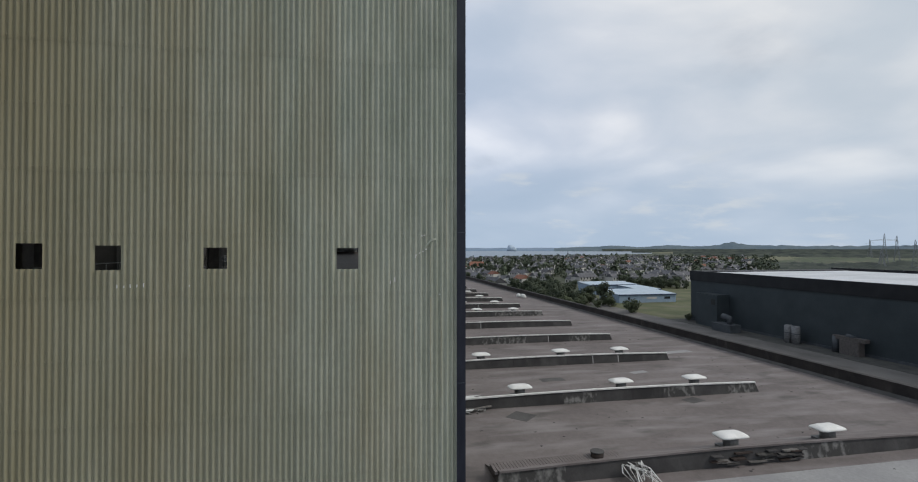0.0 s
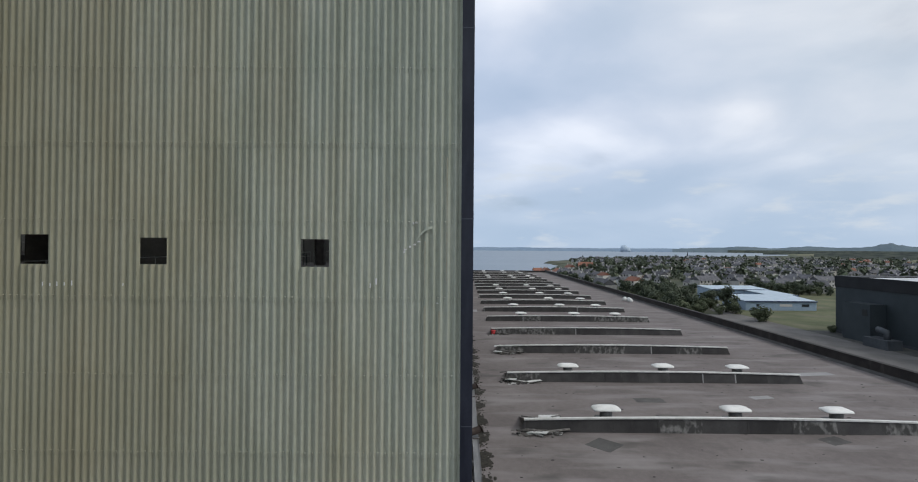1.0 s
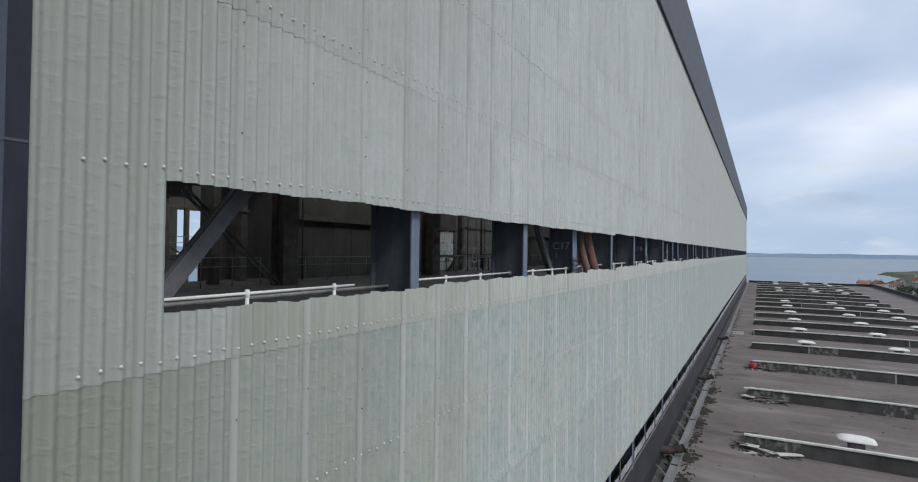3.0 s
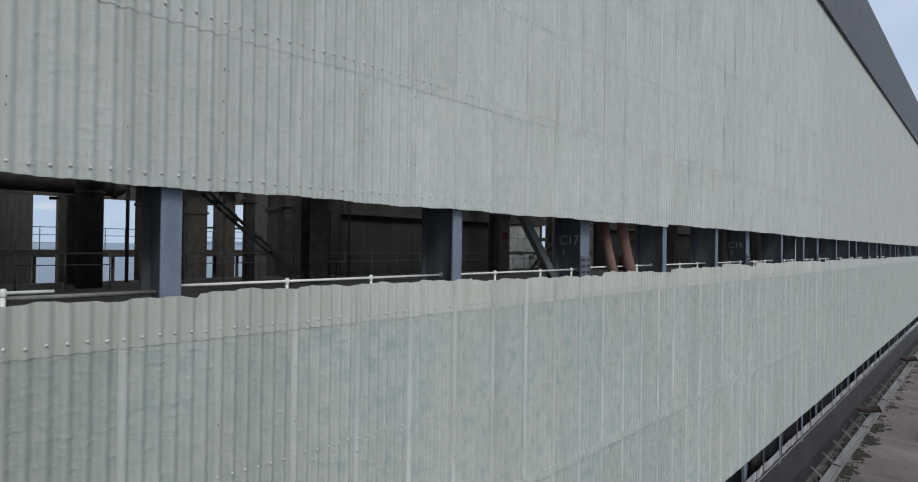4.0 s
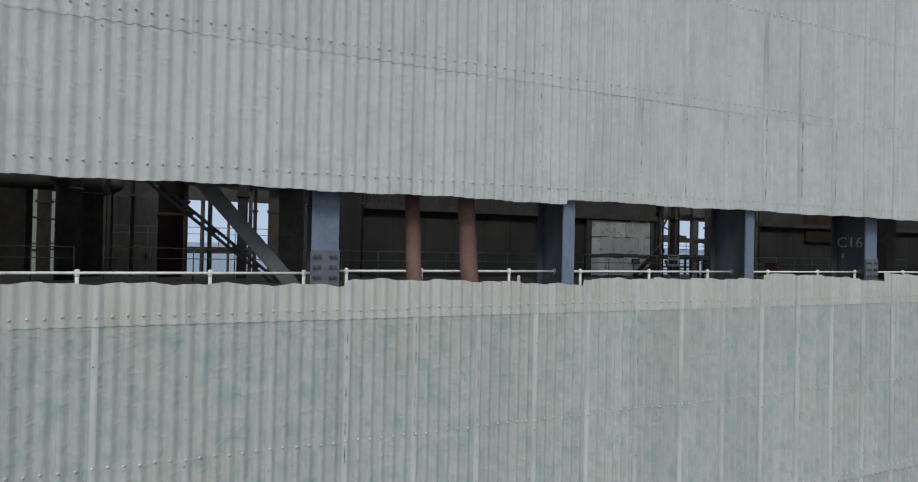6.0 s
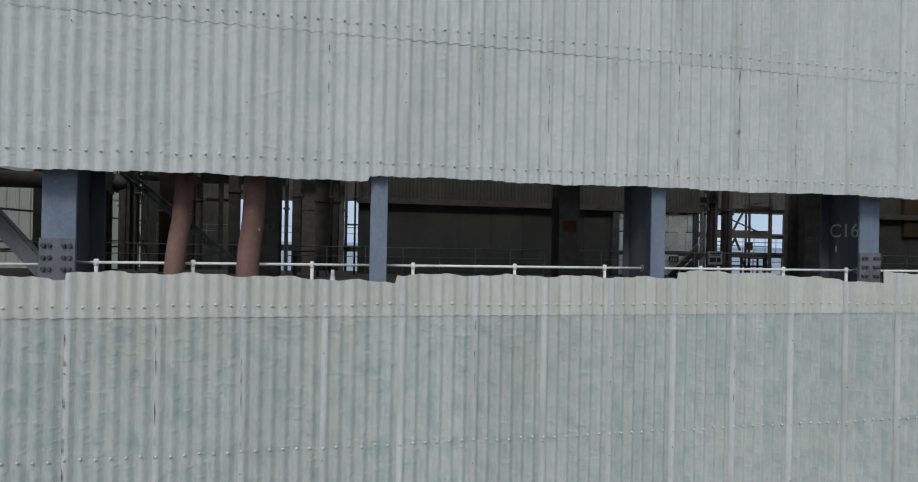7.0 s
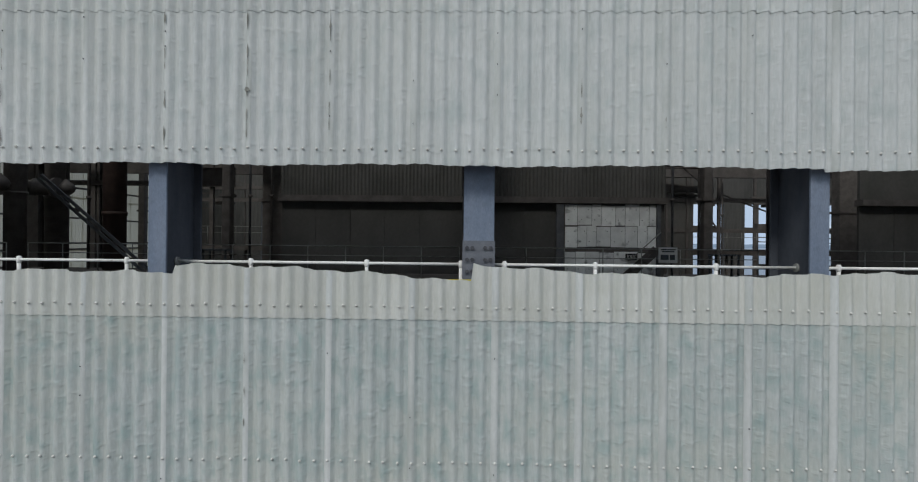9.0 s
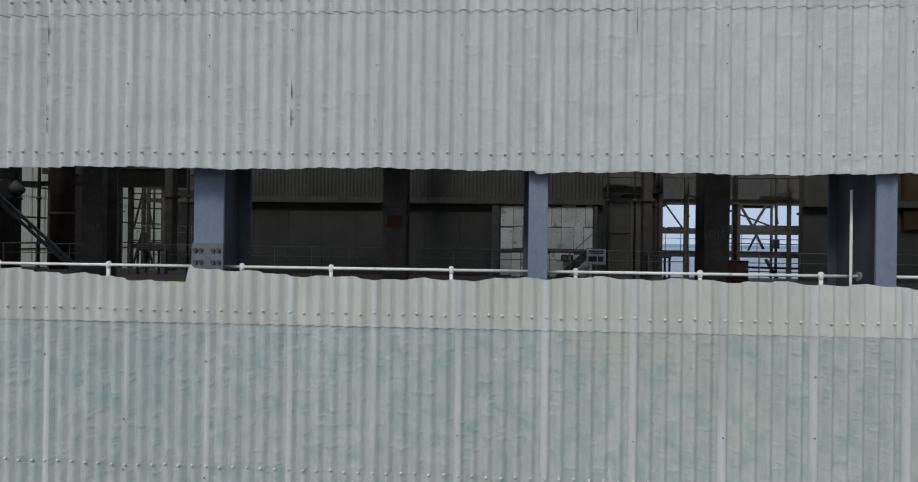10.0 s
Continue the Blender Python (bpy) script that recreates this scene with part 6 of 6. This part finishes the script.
# ---- trees ----
def tree(h, spread, mat, seed, label):
    r = random.Random(seed)
    ob = thing("tree", label, "tree", (0, 0, 0), group="trees")
    trunk = Build().tube([(0, 0, -0.3), (0.1, 0, h * 0.25), (0.0, 0.1, h * 0.55)], [h * 0.035, h * 0.025, h * 0.012], 7)
    blobs = []
    for k in range(9):
        a, rr, z = r.uniform(0, 6.28), r.uniform(0.1, 0.62) * spread, h * r.uniform(0.16, 0.8)
        c = Vector((rr * math.cos(a), rr * math.sin(a), z))
        blobs.append((c, spread * r.uniform(0.34, 0.55)))
        trunk.tube([(0, 0, h * 0.3), (c.x * 0.5, c.y * 0.5, (h * 0.3 + z) / 2), tuple(c)], [h * 0.012, h * 0.008, h * 0.004], 5)
    part("trunk", trunk, M_BARK, ob)
    crown = Build()
    for c, rad in blobs:
        for _ in range(150):
            d = Vector((r.gauss(0, 1), r.gauss(0, 1), r.gauss(0, 1))).normalized()
            p = c + Vector((d.x, d.y, d.z * 0.8)) * rad * r.uniform(0.55, 1.1)
            s = rad * r.uniform(0.10, 0.20)
            u = d.cross(Vector((r.uniform(-1, 1), r.uniform(-1, 1), r.uniform(-1, 1)))).normalized() * s
            w = (d + Vector((r.uniform(-0.5, 0.5), r.uniform(-0.5, 0.5), r.uniform(-0.5, 0.5)))).cross(u).normalized() * s
            crown.face([tuple(p - u), tuple(p + w * 0.8), tuple(p + u), tuple(p - w)])
    part("crown", raw_mesh(crown, "crown", mat), None, ob)
    return ob


PROTO_T = [tree(9, 5.2, M_LEAF, 1, "broad dark green tree in full leaf"), tree(7.5, 4.6, M_LEAF_PALE, 2, "rounded olive-green tree in full leaf"), tree(10.5, 4.8, M_LEAF, 3, "tall dark green tree in full leaf"), tree(4.6, 3.6, M_LEAF_PALE, 4, "low bushy olive-green tree")]
spots = []
tr = random.Random(17)
for _ in range(64):            # the clump beside the yard
    spots.append((tr.uniform(188, 264), tr.uniform(-108, -84), tr.choice((0, 2, 1, 3, 3)), tr.uniform(0.7, 1.05)))
for _ in range(28):            # behind the workshop
    spots.append((tr.uniform(268, 300), tr.uniform(-215, -115), tr.choice((0, 1, 2)), tr.uniform(0.6, 0.95)))
for _ in range(16):
    spots.append((tr.uniform(290, 420), tr.uniform(-100, -75), tr.choice((0, 1, 2)), tr.uniform(0.6, 1.0)))
spots += [(170.5, -103.5, 3, 1.1), (172.5, -105.5, 3, 0.9), (178, -108, 3, 0.6), (148, -112, 3, 0.5)]
for _ in range(50):            # the wooded park towards the shore
    x, y = bearing(tr.uniform(-21, -12.5), tr.uniform(470, 720))
    if y < coast(x) - 20:
        spots.append((x, y, tr.choice((0, 0, 2)), tr.uniform(0.75, 1.1)))
for _ in range(130):           # through the town
    x, y = bearing(tr.uniform(-42, -11), tr.uniform(380, 1350))
    if y < coast(x) - 25:
        spots.append((x, y, tr.choice((0, 0, 1, 2)), tr.uniform(0.55, 0.95)))
for x, y, k, sc in spots:
    copy_thing(PROTO_T[k], Matrix.LocRotScale((x, y, GZ), Euler((0, 0, tr.uniform(0, 6.28))), (sc, sc, sc * tr.uniform(0.85, 1.1))))
for k, p in enumerate(PROTO_T):
    p.location = (240 + 9 * k, -90 - 2 * k, GZ)

far_leaf = Build()
for _ in range(950):           # gardens and hedgerows further off
    x, y = bearing(tr.uniform(-43, -11), tr.uniform(420, 1500))
    if y > coast(x) - 25:
        continue
    sc, tall = tr.uniform(2.0, 5.2), tr.uniform(0.8, 1.3)
    for _ in range(26):
        d = Vector((tr.gauss(0, 1), tr.gauss(0, 1), tr.gauss(0, 1))).normalized()
        p = Vector((x, y, GZ + sc * tall)) + Vector((d.x, d.y, d.z * tall)) * sc * tr.uniform(0.6, 1.05)
        u = d.cross(Vector((tr.uniform(-1, 1), tr.uniform(-1, 1), 0.4))).normalized() * sc * 0.34
        w = (d + Vector((0.2, -0.3, 0.4))).cross(u).normalized() * sc * 0.32
        far_leaf.face([tuple(p - u), tuple(p + w), tuple(p + u), tuple(p - w)])
tagged(part("far_trees", raw_mesh(far_leaf, "far_trees", M_LEAF), None), "dark green garden trees and hedges through the town", "trees", kind="stuff")


# ---- town houses ----
def house(L, D, H, wall, roof, label, seed, floors=2, name="town_house"):
    ob = thing(name, label, "house", (0, 0, 0), group="town houses")
    part("wall", Build().box(-L / 2, L / 2, -D / 2, D / 2, 0, H), wall, ob)
    rf = Build()
    e, rz = 0.35, D * 0.36
    a, c = -L / 2 - 0.2, L / 2 + 0.2
    rf.face([(a, -D / 2 - e, H - 0.2), (c, -D / 2 - e, H - 0.2), (c, 0, H + rz), (a, 0, H + rz)])
    rf.face([(c, D / 2 + e, H - 0.2), (a, D / 2 + e, H - 0.2), (a, 0, H + rz), (c, 0, H + rz)])
    for x in (-L / 2, L / 2):
        rf.face([(x, -D / 2, H), (x, D / 2, H), (x, 0, H + rz - 0.1)])
    rp = part("roof", rf, roof, ob)
    for x in (-L / 2 + 0.6, L / 2 - 0.6):
        part("chimney", Build().box(x - 0.45, x + 0.45, -0.4, 0.4, H + rz - 0.9, H + rz + 1.1), wall, rp)
    n = max(2, int(L / 3))
    for f in range(floors):
        for k in range(n):
            x = -L / 2 + L * (k + 0.5) / n
            z = 0.9 + f * 2.7
            part("window", Build().box(x - 0.55, x + 0.55, -D / 2 - 0.04, D / 2 + 0.04, z, z + 1.35), M_WINDOW, ob)
    return ob


PROTO_H = [house(9, 7.5, 5.2, M_STONE, M_SLATE, "grey rendered two-storey house with a slate roof", 1), house(18, 8, 5.2, M_STONE, M_SLATE, "row of grey terraced houses under one slate roof", 2),
           house(11, 8, 5.4, M_WHITEWALL, M_SLATE, "white rendered house with a grey slate roof", 3), house(10, 8, 5.0, M_WHITEWALL, M_TILE_RED, "white house with a red tile roof", 4),
           house(14, 8, 3.0, M_STONE, M_SLATE, "low grey bungalow with a slate roof", 5, floors=1)]
hr = random.Random(29)
hs = [(292, -206, 2, 62, 0.9), (306, -196, 2, 62, 0.9), (284, -220, 2, 60, 0.9), (512, -124, 3, 75, 1.4), (530, -112, 3, 20, 1.0), (462, -76, 3, 12, 0.9), (447, -84, 3, 12, 0.9), (474, -70, 3, 100, 0.8), (432, -92, 3, 15, 0.9), (455, -92, 3, 100, 0.85), (300, -84, 4, 10, 1.2)]
for _ in range(520):
    d = hr.uniform(-41, -11.5)
    dist = 300 + 1150 * hr.random() ** 1.2
    x, y = bearing(d, dist)
    x, y = round(x / 14) * 14 + hr.uniform(-2, 2), round(y / 22) * 22 + hr.uniform(-2, 2)
    if y > coast(x) - 22 or (x < 310 and y > -170) or (x < 300):
        continue
    red = dist > 900 and d < -36 and hr.random() < 0.6 or hr.random() < 0.05
    hs.append((x, y, 3 if red else hr.choice((0, 0, 1, 1, 4, 2)), hr.choice((18, 22, 26, 108, 112)), hr.uniform(0.75, 1.0)))
for k in range(34):
    x = 330 + 21 * k
    hs.append((x, coast(x) - 24 - hr.uniform(0, 14), hr.choice((3, 0, 4, 1)), -14 + hr.uniform(-6, 6), 0.85))
seen_cells = set()
count = 0
for x, y, k, turn, sc in hs:
    cell = (round(x / 13), round(y / 13))
    if cell in seen_cells or count > 295:
        continue
    seen_cells.add(cell)
    count += 1
    copy_thing(PROTO_H[k], Matrix.LocRotScale((x, y, GZ), Euler((0, 0, radians(turn))), (sc, sc, sc)))
for k, p in enumerate(PROTO_H):
    p.matrix_basis = pose(410 + 24 * k, -215 - 12 * k, GZ, 0, 0, 20)
ch = thing("church", "dark stone church with a slender spire", "church", (1010, -437, GZ))
ch.scale = (0.55, 0.55, 0.55)
part("nave", Build().box(-16, 16, -6, 6, 0, 11), M_STONE, ch)
part("tower", Build().box(-21, -16, -2.5, 2.5, 0, 20), M_STONE, ch)
part("spire", Build().tube([(-18.5, 0, 20), (-18.5, 0, 37)], [2.6, 0.1], 8), M_SLATE, ch)
nr = Build()
nr.face([(-16, -6.4, 10.8), (16, -6.4, 10.8), (16, 0, 16), (-16, 0, 16)])
nr.face([(16, 6.4, 10.8), (-16, 6.4, 10.8), (-16, 0, 16), (16, 0, 16)])
part("roof", nr, M_SLATE, ch)


def pylon(x, y, h, turn, wide=13.5):
    ob = thing("electricity_pylon", "grey lattice electricity pylon with one wide cross arm", "pylon", (x, y, GZ), group="pylons", turn=turn)
    body = Build()
    lev = [(0, 4.2), (h * 0.25, 3.0), (h * 0.45, 2.1), (h * 0.62, 1.4), (h * 0.78, 1.0), (h * 0.92, 0.6), (h, 0.1)]
    for (z0, w0), (z1, w1) in zip(lev, lev[1:]):
        for sx, sy in ((-1, -1), (1, -1), (1, 1), (-1, 1)):
            body.bar((sx * w0, sy * w0, z0), (sx * w1, sy * w1, z1), 0.34)
        for sy in (-1, 1):
            body.bar((-w0, sy * w0, z0), (w1, sy * w1, z1), 0.2)
            body.bar((w0, sy * w0, z0), (-w1, sy * w1, z1), 0.2)
            body.bar((sy * w0, -w0, z0), (sy * w1, w1, z1), 0.2)
            body.bar((-w1, sy * w1, z1), (w1, sy * w1, z1), 0.2)
    part("tower", body, M_PYLON, ob)
    for z, L in ((h * 0.80, wide),):
        arm = Build()
        for s in (-1, 1):
            arm.bar((0, 0, z + 1.6), (s * L, 0, z), 0.24).bar((0, 0, z), (s * L, 0, z), 0.24).bar((s * L, 0, z), (s * L, 0, z - 2.2), 0.22)
        part("cross_arm", arm, M_PYLON, ob)
    return ob


pylon(542, -682, 44, 35)
pylon(601, -777, 43, 120)
pylon(954, -1149, 45, 100)
pylon(403, -549, 33, 35, 9)
pylon(446, -560, 24, 120, 5)
